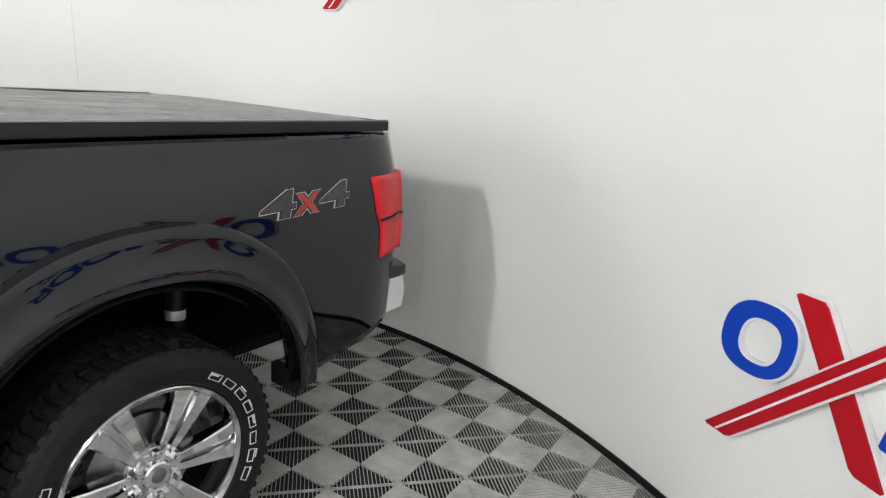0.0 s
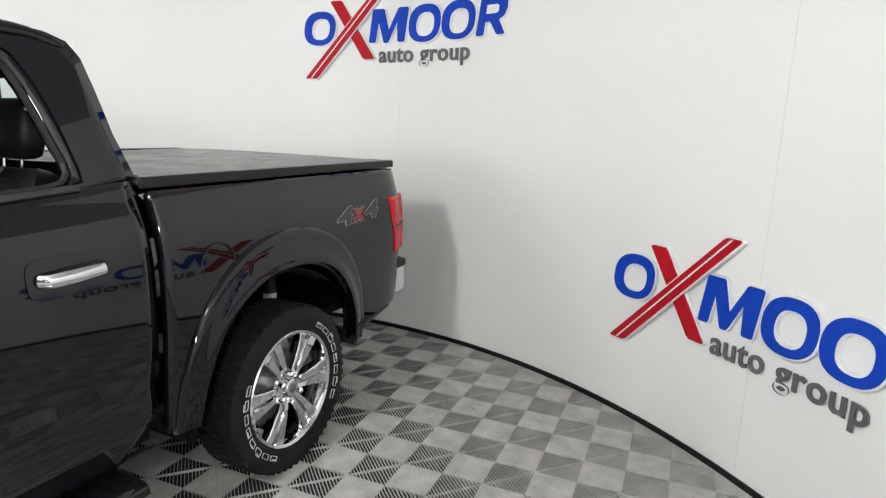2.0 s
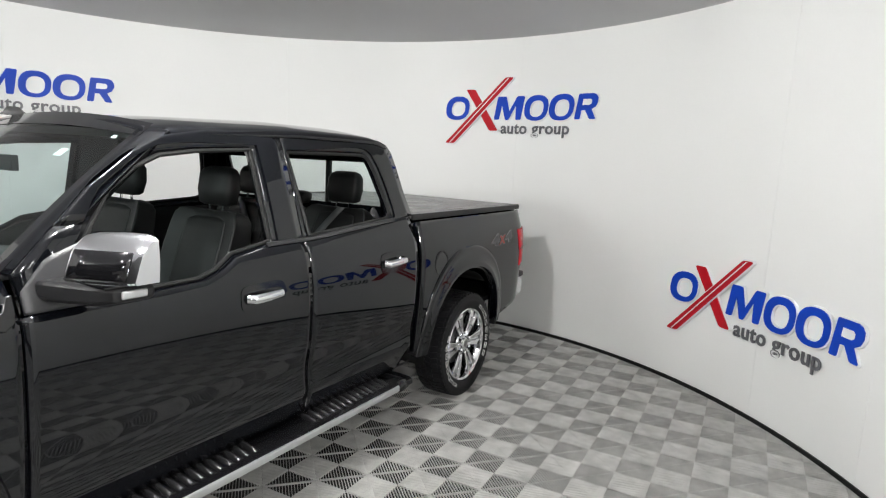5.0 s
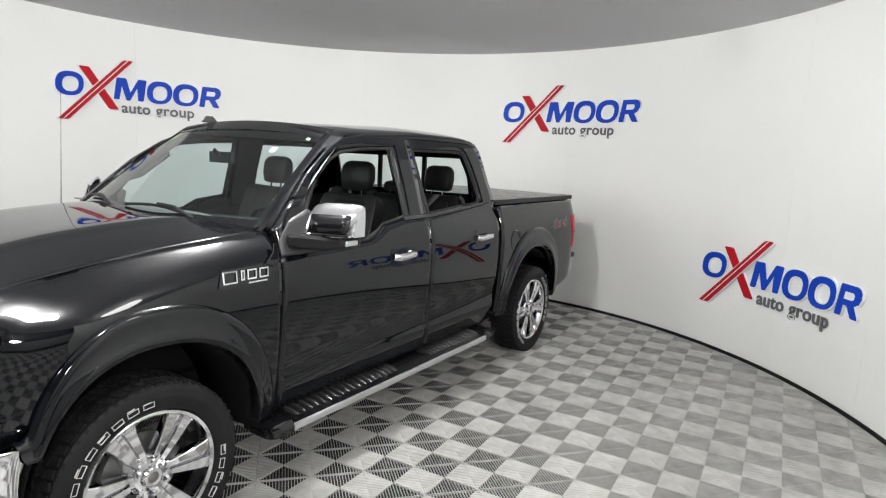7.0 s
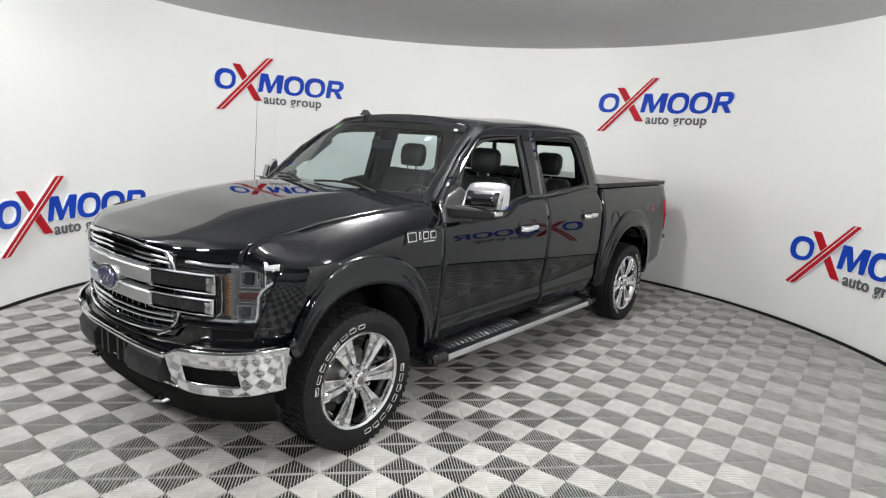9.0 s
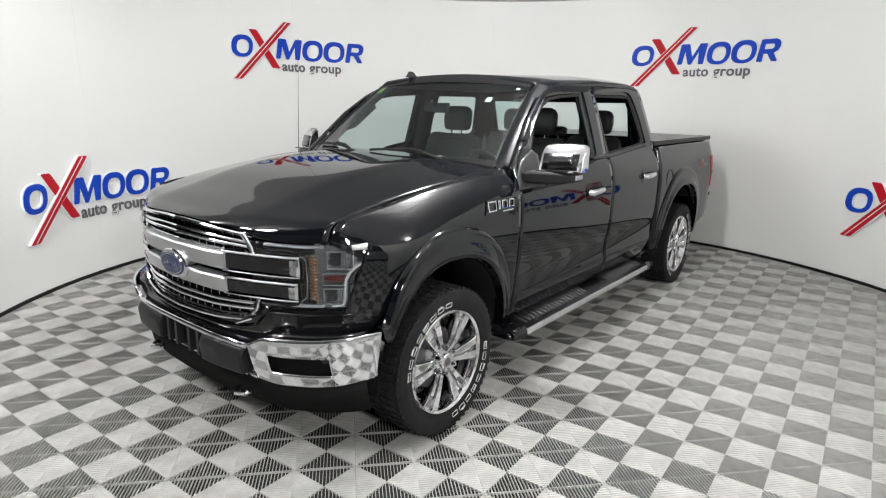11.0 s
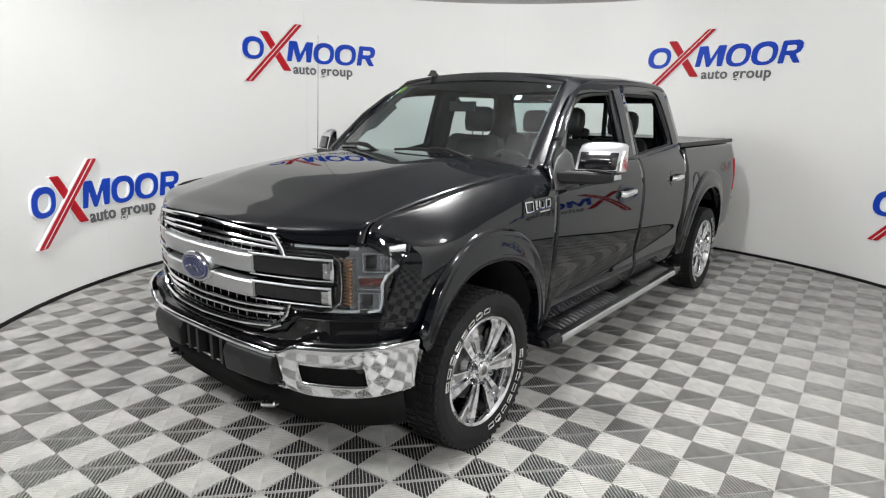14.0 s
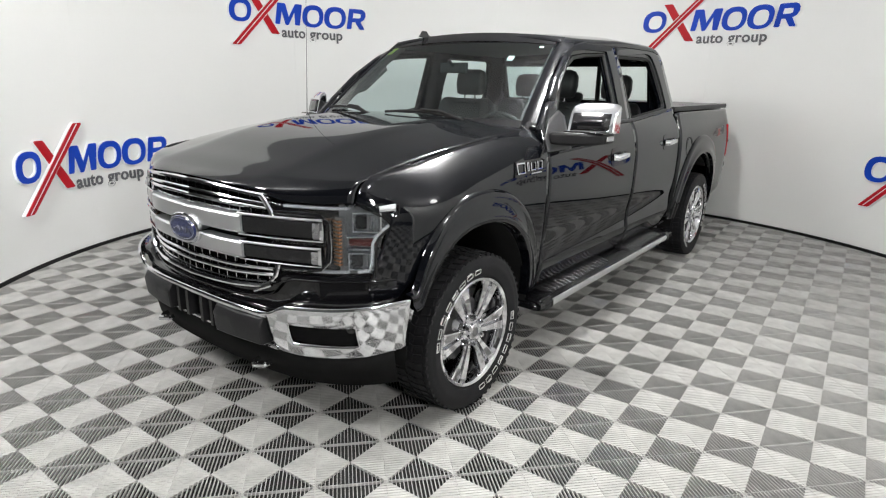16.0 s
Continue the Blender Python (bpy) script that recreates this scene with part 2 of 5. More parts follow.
ceiling = tagged(part("ceiling", lathe(bmesh.new(), [(0.0, CEIL), (4.4, CEIL), (4.4, CEIL + 0.1), (0.0, CEIL + 0.1)], 96, Matrix.Translation((CX, CY, 0)) @ Matrix(((1, 0, 0, 0), (0, 0, 1, 0), (0, 1, 0, 0), (0, 0, 0, 1)))), CEILM, None, angle=30), "plain flat grey round ceiling over the booth", "ceiling", kind="structure")
tagged(part("ceiling_hall", box(bmesh.new(), -3.4, 11.0, -6.2, 8.2, 3.6, 3.7), OUTER, None, smooth=False), "plain dark ceiling of the hall", "ceiling", kind="structure")
# walls added out of view; each grey tunes reflections and bounce on the truck
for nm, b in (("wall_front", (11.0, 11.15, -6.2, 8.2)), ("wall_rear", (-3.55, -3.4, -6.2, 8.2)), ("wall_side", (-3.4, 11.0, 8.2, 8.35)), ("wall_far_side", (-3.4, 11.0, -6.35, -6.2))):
    tagged(part(nm, box(bmesh.new(), *b, 0, 3.6), HALLW if nm == "wall_front" else SIDEW if nm == "wall_side" else OUTER, None, smooth=False), "plain unseen wall round the booth, its grey set for reflections", "wall", kind="structure")

# added unseen globes under the ceilings, over the booth's front half and before its open side
for spot, power, rad in ADDED_GLOBES:
    lamp = tagged(new("added_globe_lamp"), "unseen round white globe lamp under the ceiling, added for light", "lamp", "globe lamps")
    lamp.location = spot
    bm = bmesh.new()
    bmesh.ops.create_uvsphere(bm, u_segments=28, v_segments=16, radius=rad)
    glow = material("globe_glow", (0.9, 0.9, 0.88), 0.5, emit=((0.99, 0.985, 0.97), power))
    part("globe", bm, glow, lamp)
    top = (CEIL if math.hypot(spot[0] - CX, spot[1] - CY) < 4.4 else 3.6) - spot[2]
    low = rad + 0.001
    bm = lathe(bmesh.new(), [(0.0, top), (0.06, top), (0.06, top - 0.008), (0.018, top - 0.012), (0.018, low + 0.006), (0.03, low + 0.004), (0.03, low - 0.006), (0.0, low - 0.006)], 24, Matrix.Rotation(radians(90), 4, "X"))
    part("stem", bm, EDGEW, lamp)


# ---------------------------------------------------------------- signs on the wall
def sign(a_left, base):
    """One wall sign: blue and red raised shapes on white backers. a_left: bearing of its left end; base: height of the row's foot."""
    s = tagged(new("wall_sign"), "blue and red raised sign with small grey lettering", "sign", "wall signs")
    s.location = polar(a_left - 12.6, RAD, base)
    inv = Matrix.Translation(-s.location)
    k = math.degrees(1 / (RAD - 0.04))

    def to(u, v, w):
        return inv @ polar(a_left - u * k, RAD - 0.004 - w, base + v)

    def plate(name, outline, mat, d0=0.018, d1=0.023, hole=None, grow=0.008):
        def at(d):
            return lambda u, v, w: to(u, v, w + d)
        if hole:
            cx, cy = sum(p[0] for p in outline) / len(outline), sum(p[1] for p in outline) / len(outline)
            big = [(cx + (u - cx) * (1 + grow / 0.11), cy + (v - cy) * (1 + grow / 0.11)) for u, v in outline]
            small = [(cx + (u - cx) * (1 - grow / 0.065), cy + (v - cy) * (1 - grow / 0.065)) for u, v in hole]
            part("backer", ring(bmesh.new(), big, small, at(0.0), d0), EDGEW, s, smooth=False)
            part(name, ring(bmesh.new(), outline, hole, at(d0 + 0.001), d1 - d0), mat, s, smooth=False)
        else:
            n = len(outline)
            cw = sum(outline[i][0] * outline[(i + 1) % n][1] - outline[(i + 1) % n][0] * outline[i][1] for i in range(n)) < 0
            o = outline[::-1] if cw else outline
            big = []
            for i in range(n):
                p, q, r = Vector(o[i - 1]), Vector(o[i]), Vector(o[(i + 1) % n])
                n1 = Vector(((q - p).y, -(q - p).x)).normalized()
                n2 = Vector(((r - q).y, -(r - q).x)).normalized()
                m = (n1 + n2)
                m = m / max(0.35, m.length_squared) * 2 * grow
                big.append((q.x + m.x, q.y + m.y))
            part("backer", slab(bmesh.new(), big, at(0.0), d0), EDGEW, s, smooth=False)
            part(name, slab(bmesh.new(), outline, at(d0 + 0.001), d1 - d0), mat, s, smooth=False)

    def oval(cx, cy, rx, ry, p=2.4, lean=0.10, n=36):
        o = []
        for i in range(n):
            a = 2 * math.pi * i / n
            c, q = math.cos(a), math.sin(a)
            u = rx * math.copysign(abs(c) ** (2 / p), c)
            v = ry * math.copysign(abs(q) ** (2 / p), q)
            o.append((cx + u + lean * v, cy + v))
        return o

    # row foot v = 0, row height 0.25
    plate("ring", oval(0.141, 0.121, 0.141, 0.130), BLUE, hole=oval(0.149, 0.115, 0.082, 0.081))
    plate("slash", [(0.241, 0.318), (0.252, 0.326), (0.335, 0.326), (0.352, 0.312), (0.637, -0.112), (0.630, -0.120), (0.550, -0.120), (0.530, -0.108)], RED)
    plate("slash", [(0.012, -0.262), (0.020, -0.268), (0.105, -0.268), (0.124, -0.258), (0.796, 0.436), (0.790, 0.447), (0.712, 0.447), (0.694, 0.436)], RED, 0.026, 0.031)
    part("stripe", slab(bmesh.new(), [(0.058, -0.262), (0.069, -0.262), (0.749, 0.441), (0.737, 0.441)], lambda u, v, w: to(u, v, w + 0.0325), 0.002), EDGEW, s, smooth=False)
    plate("block", [(0.589, 0.006), (0.598, 0.0), (0.640, 0.0), (0.650, 0.008), (0.679, 0.155), (0.722, 0.006), (0.731, -0.004), (0.757, -0.004), (0.768, 0.006), (0.846, 0.150), (0.850, 0.006), (0.858, 0.0), (0.903, 0.0), (0.912, 0.008),
                    (0.948, 0.238), (0.940, 0.248), (0.866, 0.248), (0.855, 0.240), (0.770, 0.090), (0.731, 0.238), (0.722, 0.246), (0.634, 0.246), (0.625, 0.238)], BLUE)
    plate("ring", oval(1.092, 0.122, 0.141, 0.133), BLUE, hole=oval(1.097, 0.114, 0.081, 0.085))
    plate("ring", oval(1.390, 0.124, 0.146, 0.133), BLUE, hole=oval(1.396, 0.116, 0.084, 0.085))
    plate("block", [(1.546, 0.008), (1.555, 0.0), (1.600, 0.0), (1.610, 0.008), (1.622, 0.088), (1.664, 0.088), (1.716, 0.006), (1.728, 0.0), (1.780, 0.0), (1.784, 0.010), (1.737, 0.096), (1.782, 0.120), (1.806, 0.165), (1.806, 0.208), (1.784, 0.238), (1.750, 0.250), (1.596, 0.250), (1.585, 0.242)], BLUE)
    part("inlay", slab(bmesh.new(), [(1.632, 0.138), (1.715, 0.138), (1.736, 0.150), (1.740, 0.182), (1.724, 0.196), (1.640, 0.196)], lambda u, v, w: to(u, v, w + 0.0258), 0.002), EDGEW, s, smooth=False)
    # the grey line of small letters
    for word, ua, ub in (("auto", 0.674, 0.985), ("group", 1.045, 1.488)):
        cu = bpy.data.curves.new("line", "FONT")
        cu.body, cu.size, cu.extrude, cu.offset, cu.space_character = word, 0.172, 0.004, 0.0032, 1.06
        tmp = new("line", cu)
        me = bpy.data.meshes.new_from_object(tmp.evaluated_get(bpy.context.evaluated_depsgraph_get()))
        bpy.data.objects.remove(tmp)
        bm = bmesh.new()
        bm.from_mesh(me)
        xs = [v.co.x for v in bm.verts]
        x0, x1 = min(xs), max(xs)
        for v in bm.verts:
            v.co = to(ua + (v.co.x - x0) / (x1 - x0) * (ub - ua), -0.146 + v.co.y, 0.010 + v.co.z)
        bmesh.ops.recalc_face_normals(bm, faces=bm.faces)
        part("lettering", bm, GREY, s, "dark grey small raised lettering", smooth=False)
    return s


for a, b in ((150.3, 0.738), (190.3, 2.297), (270.0, 2.268), (309.3, 0.747)):
    sign(a, b)


# ---------------------------------------------------------------- the pickup truck
# truck space: x ahead from the rear axle, y to its left, z up from the floor
truck = tagged(new("pickup_truck"), "black four-door pickup truck with chrome trim, side windows down", "truck")
truck.location = (0.02, -0.149, 0)
truck.rotation_euler = (0, 0.0005, radians(1.8))

AXLE_R, AXLE_F, HUBZ = 0.035, 3.795, 0.411
GAP_A, GAP_B, GAP_C, TAIL = 3.115, 1.775, 0.745, -1.09
SIDE = [(0.36, 0.975), (0.46, 0.995), (0.60, 1.015), (0.80, 1.032), (1.00, 1.040), (1.15, 1.036), (1.25, 1.022), (1.32, 1.000), (1.38, 0.965), (1.44, 0.945)]


def side_y(z):
    return smooth_line(SIDE, z)


def arch_z(x, cx, r, h):
    d = abs(x - cx)
    if d >= r:
        return None
    return h * (1 - (d / r) ** 2.3) ** (1 / 2.3)


def skin_z0(x, bottom):
    z = bottom
    for cx in (AXLE_R, AXLE_F):
        a = arch_z(x, cx, 0.485 if x > cx > 1 else 0.555, 0.63 if cx < 1 else 0.60)
        if a is not None:
            z = max(z, (0.37 if cx < 1 else 0.355) + a)
    return z


def spread(a, b, n, cuts=()):
    """Even stations from a to b with the cuts among them."""
    xs = span(a, b, n) + [c for c in cuts if a < c < b]
    return sorted(set(round(x, 4) for x in xs))


def bed_y(x, z):
    y = side_y(min(z, 1.30)) - max(0.0, z - 1.30) * 0.30
    if x < -0.80:
        y -= 0.065 * ((-0.80 - x) / 0.29) ** 3
    return y


BELT = [(0.74, 1.445), (0.96, 1.432), (1.70, 1.380), (2.03, 1.376), (2.22, 1.345), (2.31, 1.295), (2.40, 1.262), (2.60, 1.252), (3.12, 1.245)]
FENDER_TOP = [(3.10, 1.374), (3.40, 1.356), (3.80, 1.313), (4.05, 1.272), (4.18, 1.248), (4.25, 1.228), (4.28, 1.198), (4.293, 1.165), (4.30, 1.120)]


# front plan curve of the nose
NOSE = [(0.0, 4.706), (0.30, 4.684), (0.49, 4.634), (0.65, 4.572), (0.745, 4.522), (0.80, 4.475), (0.86, 4.420), (0.90, 4.380), (0.95, 4.295), (1.00, 4.20)]


def nose_x(y):
    return smooth_line(NOSE, abs(y))


def fender_y(x, z, pull=0.0):
    """Half width of the front fender: upright below, leaning in towards the hood."""
    top = 0.905 - max(0.0, x - 3.4) * 0.060 - max(0.0, x - 4.1) * 0.045
    y = side_y(min(z, 1.15)) - pull
    f = min(1.0, max(0.0, (z - (smooth_line(FENDER_TOP, min(x, 4.18)) - 0.20)) / 0.20))
    return y + (top - y) * f ** lerp([(3.3, 2.0), (3.75, 1.65)], x)


def crease(z):
    """Door side: a shallow scoop above the sill."""
    return -0.014 * math.exp(-((z - 0.70) / 0.09) ** 2) + 0.010 * math.exp(-((z - 0.565) / 0.035) ** 2)


ARCH_CUTS = [c + d for c in (AXLE_R, AXLE_F) for d in (-0.5549, -0.55, -0.54, -0.52, -0.49, 0.44, 0.465, 0.48, 0.4849, 0.49, 0.52, 0.54, 0.55, 0.5549)]
for sg in (1, -1):
    # front fender
    rows = []
    for x in spread(GAP_A + 0.006, 4.30, 46, ARCH_CUTS + [4.265, 4.275, 4.285, 4.29, 4.295]):
        z0, z1 = skin_z0(x, 0.44 if x < AXLE_F else 0.66), smooth_line(FENDER_TOP, x)
        r = []
        for k in span(0, 1, 26):
            z = z0 + (z1 - z0) * k
            # the front edge leans ahead towards its foot, beside the lamp
            xx = x + max(0.0, (x - 4.10) / 0.20) * min(0.10, max(0.0, (1.115 - z) * 0.295))
            pull = max(0.0, xx - 4.0) ** 2 * 0.9
            f = max(0.0, (z - (z1 - 0.115)) / 0.115)
            y = fender_y(x, z, pull)
            y += (fender_y(x, 1.4) - y) * f ** 2.2 * min(1.0, max(0.0, (x - 4.18) / 0.06))
            # over the lamp the edge follows the nose
            xx += max(0.0, (x - 4.10) / 0.20) * max(0.0, nose_x(y) - 0.006 - 4.30) * min(1.0, f * 2.5)
            r.append((xx, sg * y, z))
        rows.append(r)
    part("front_fender", sheet(rows, (0, sg, 0)), PAINT, truck, solid=0.02, angle=50)
    # doors, lower skins
    door_f = part("front_door", sheet([[(x, sg * (side_y(z) + crease(z)), z) for z in span(0.44, lerp(BELT, x), 30)] for x in spread(GAP_B + 0.005, GAP_A - 0.004, 40, (2.22, 2.31, 2.40))], (0, sg, 0)), PAINT, truck, solid=0.05, angle=50)
    door_r = part("rear_door", sheet([[(x, sg * (side_y(z) + crease(z)), z) for z in span(max(0.44, 0.44 + max(0.0, 0.92 - x) * 1.2), lerp(BELT, x), 30)] for x in spread(GAP_C + 0.03, GAP_B - 0.005, 30)], (0, sg, 0)), PAINT, truck, solid=0.05, angle=50)
    # bed side
    rows = []
    for x in spread(TAIL, GAP_C - 0.03, 50, ARCH_CUTS):
        z0 = skin_z0(x, 0.47 + max(0.0, -0.5 - x) * 0.22)
        rows.append([(x, sg * bed_y(x, z), z) for z in span(z0, 1.405, 30)])
    part("bed_side", sheet(rows, (0, sg, 0)), PAINT, truck, solid=0.06, angle=50)
    # wheel-arch mouldings
    for cx in (AXLE_R, AXLE_F):
        outer = []
        for i in range(41):
            a = math.pi * (i / 40)
            def at(rx, rz, y, a=a):
                c, q = math.cos(a), math.sin(a)
                if cx > 3 and c > 0:
                    rx = 0.475 + (rx - 0.545) * 0.28
                    q = max(q, 0.44)
                u = rx * math.copysign(abs(c) ** (2 / 2.3), c)
                v = rz * abs(q) ** (2 / 2.3)
                v *= 1.05 if cx < 1 else 1.0
                x, z = cx + u, (0.37 if cx < 1 else 0.348) + max(v, 0.085)
                return Vector((x, sg * ((side_y(z) if cx < 1 else fender_y(x, z)) + y), z))
            outer.append((at(0.662, 0.780, -0.02), at(0.655, 0.772, 0.010), at(0.640, 0.755, 0.018), at(0.622, 0.730, 0.020), at(0.596, 0.668, 0.020), at(0.588, 0.656, 0.027), at(0.566, 0.632, 0.031), at(0.552, 0.616, 0.030), at(0.547, 0.610, -0.03)))
        rows = [list(r) for r in outer]
        part("wheel_arch_moulding", sheet(rows, (0, sg, 0.3)), PAINT, truck, "painted black wheel-arch flare", angle=60)
        # wheel housing
        rows = []
        for i in range(25 if cx > 1 else 18):
            a = math.pi * i / 24
            c, q = math.cos(a), math.sin(a)
            rx = 0.49 if cx > 1 and c > 0 else 0.56
            rows.append([(cx + rx * c, sg * y, 0.37 + 0.60 * q) for y in (1.0, 0.8, 0.55)])
        part("wheel_housing", sheet(rows, (0, 0, -1)), UNDER, truck, solid=0.01)
    # window frames of the doors
    def gh_y(z):
        return smooth_line([(1.24, 1.010), (1.38, 0.962), (1.60, 0.895), (1.80, 0.828), (1.90, 0.785), (1.95, 0.74)], z)

    def frame_ring(outer, inner, n=72):
        def sample(poly, cx, cz):
            out = []
            for a in angles:
                dx, dz = math.cos(a), math.sin(a)
                best = None
                for (x0, z0), (x1, z1) in zip(poly, poly[1:] + poly[:1]):
                    ex, ez = x1 - x0, z1 - z0
                    den = dx * ez - dz * ex
                    if abs(den) < 1e-9:
                        continue
                    t = ((x0 - cx) * ez - (z0 - cz) * ex) / den
                    s = ((x0 - cx) * dz - (z0 - cz) * dx) / den
                    if t > 0 and -1e-6 <= s <= 1 + 1e-6 and (best is None or t > best):
                        best = t
                out.append((cx + dx * best, cz + dz * best))
            return out
        cx = sum(p[0] for p in inner) / len(inner)
        cz = sum(p[1] for p in inner) / len(inner)
        angles = sorted(set([2 * math.pi * i / n for i in range(n)] + [math.atan2(z - cz, x - cx) % (2 * math.pi) for x, z in outer + inner]))
        o, i = sample(outer, cx, cz), sample(inner, cx, cz)
        rows = []
        for k in range(len(angles) + 1):
            (ox, oz), (ix, iz) = o[k % len(angles)], i[k % len(angles)]
            wide = math.hypot(ix - ox, iz - oz)
            step = max(0.35, 1 - 0.045 / wide)
            r = []
            # flush band, then a narrow step down to the seal
            for f, sink in ((0, 0.0), (step * 0.33, 0.0), (step * 0.66, 0.0), (step, 0.0), (step + 0.004 / wide, 0.012), (1.0, 0.022)):
                x, z = ox + (ix - ox) * f, oz + (iz - oz) * f
                r.append((x, sg * (gh_y(z) - sink), z))
            rows.append(r)
        return rows

    WF = [(1.985, 1.388), (2.23, 1.352), (2.33, 1.295), (2.42, 1.270), (2.82, 1.262), (2.885, 1.42), (2.73, 1.640), (2.60, 1.735), (2.48, 1.785), (2.30, 1.808), (1.985, 1.826)]
    OF = [(GAP_B + 0.005, 1.374), (2.03, 1.372), (2.22, 1.338), (2.31, 1.285), (2.40, 1.254), (2.60, 1.246), (3.09, 1.242), (3.10, 1.385), (2.80, 1.665), (2.60, 1.800), (2.45, 1.870), (2.20, 1.912), (GAP_B + 0.005, 1.932)]
    WR = [(1.705, 1.392), (1.03, 1.438), (0.985, 1.448), (0.962, 1.475), (0.965, 1.51), (1.03, 1.74), (1.055, 1.80), (1.085, 1.822), (1.13, 1.828), (1.745, 1.822)]
    OR = [(GAP_B - 0.005, 1.372), (0.735, 1.446), (0.776, 1.60), (0.796, 1.75), (0.812, 1.85), (0.84, 1.90), (0.90, 1.926), (0.98, 1.932), (GAP_B - 0.005, 1.932)]
    part("window_frame", sheet(frame_ring(OF, WF), (0, sg, 0)), PAINT, door_f, solid=0.045, angle=35)
    part("window_frame", sheet(frame_ring(OR, WR), (0, sg, 0)), PAINT, door_r, solid=0.045, angle=35)
    # rubber seals round the openings
    for poly, own in ((WF, door_f), (WR, door_r)):
        loop = [(x, sg * (gh_y(z) - 0.018), z) for x, z in poly]
        bm = bmesh.new()
        for a, b in zip(loop, loop[1:] + loop[:1]):
            rod(bm, [a, b], 0.011, 6)
        part("seal", bm, BLACK, own, "black rubber window seal")

    # belt moulding
    bm = bmesh.new()
    secs = []
    for x in spread(GAP_C + 0.20, 2.02, 20):
        z = lerp(BELT, x)
        y = side_y(z)
        secs.append([Vector((x, sg * (y - 0.010), z + 0.010)), Vector((x, sg * (y + 0.001), z + 0.009)), Vector((x, sg * (y + 0.008), z - 0.006)), Vector((x, sg * (y + 0.002), z - 0.012)), Vector((x, sg * (y - 0.010), z - 0.012))])
    part("belt_moulding", loft(bm, secs), TRIM, truck, "dull grey-black belt moulding")

# roof
rows = []
for x in spread(0.84, 2.50, 34, (0.845, 0.855, 0.87)):
    e = min(1.0, (x - 0.84) / 0.10)
    base = 1.890 + 0.040 * min(1.0, max(0.0, (2.5 - x) / 0.9))
    h = 0.066 * math.sin(min(1.0, 0.25 + 0.75 * min(1, (x - 0.84) / 0.35)) * math.pi / 2)
    base -= 0.045 * max(0.0, (1.0 - x) / 0.16) ** 2.5
    if x > 2.2:
        h *= 1 - 0.35 * ((x - 2.2) / 0.3) ** 2
    r = []
    for k in span(-1, 1, 36):
        y = (0.795 - 0.052 * max(0.0, (x - 2.22) / 0.28) ** 2) * k
        r.append((x, y, base + h * (1 - abs(k) ** 4) - (0.012 if abs(k) > 0.999 else 0)))
    rows.append(r)
part("roof", sheet(rows, (0, 0, 1)), PAINT, truck, solid=0.03, angle=60)
part("roof_lining", sheet([[(x, y, 1.865 + 0.03 * (1 - (y / 0.76) ** 2)) for y in span(-0.76, 0.76, 10)] for x in span(0.88, 2.46, 6)], (0, 0, -1)), HEADLINER, truck)
# rear wall of the cab, with its window
bm = bmesh.new()
for sg in (1, -1):
    sheet([[(0.745 + 0.13 * (z - 1.44) / 0.45, sg * (0.72 + t * (smooth_line([(0.5, 0.94), (1.44, 0.93), (1.90, 0.76)], z) - 0.72)), z) for t in (0, 0.5, 1)] for z in span(0.5, 1.88, 16)], (-1, 0, 0), bm)
sheet([[(0.745 + 0.13 * (z - 1.44) / 0.45, y, z) for y in span(-0.72, 0.72, 4)] for z in span(0.5, 1.49, 4)], (-1, 0, 0), bm)
sheet([[(0.745 + 0.13 * (z - 1.44) / 0.45, y, z) for y in span(-0.72, 0.72, 4)] for z in span(1.79, 1.90, 2)], (-1, 0, 0), bm)
part("cab_rear_panel", bm, PAINT, truck, solid=0.03)
part("rear_window", sheet([[(0.75 + 0.13 * (z - 1.44) / 0.45, y, z) for y in span(-0.74, 0.74, 4)] for z in span(1.48, 1.80, 3)], (-1, 0, 0)), REARGLASS, truck, "clear rear window glass").visible_shadow = False
for y in (-0.25, 0.25):
    part("window_divider", box(bmesh.new(), 0.775, 0.80, y - 0.018, y + 0.018, 1.485, 1.80), BLACK, truck)

# windshield and its pillars
def shield(k, t):
    """k across, -1 to 1; t up, 0 to 1."""
    x = (3.30 - 0.20 * k * k) + (2.49 - 0.03 * k * k - (3.30 - 0.20 * k * k)) * t
    y = k * (0.885 + (0.735 - 0.885) * t)
    z = 1.385 + (1.905 + 0.045 * (1 - k * k) - 1.385) * t + 0.018 * math.sin(math.pi * t)
    return Vector((x, y, z))


part("windshield", sheet([[shield(k, t) for k in span(-1, 1, 24)] for t in span(0, 1, 12)], (1, 0, 1)), WINDSHIELD, truck, "faintly green windshield glass")
for sg in (1, -1):
    rows = []
    for t in span(-0.02, 0.985, 20):
        p = shield(sg * 1.0, t)
        q = shield(sg * 0.945, t)
        zo = p.z + 0.006
        rows.append([q + Vector((0.002, 0, 0.003)), p + Vector((-0.006, sg * 0.002, 0.005)), Vector((p.x - 0.055, sg * (gh_y(min(1.93, zo + 0.0)) + 0.004), zo - 0.012)), Vector((p.x - 0.085, sg * (gh_y(min(1.93, zo)) - 0.012), zo - 0.03))])
    part("windshield_pillar", sheet(rows, (1, sg, 0.5)), PAINT, truck, solid=0.02, angle=50)
part("windshield_header", sheet([[shield(k, t) + Vector((0.0, 0, 0.003)) for k in span(-1, 1, 20)] for t in (0.90, 0.95, 1.0, 1.02)], (1, 0, 1)), GLOSS, truck)
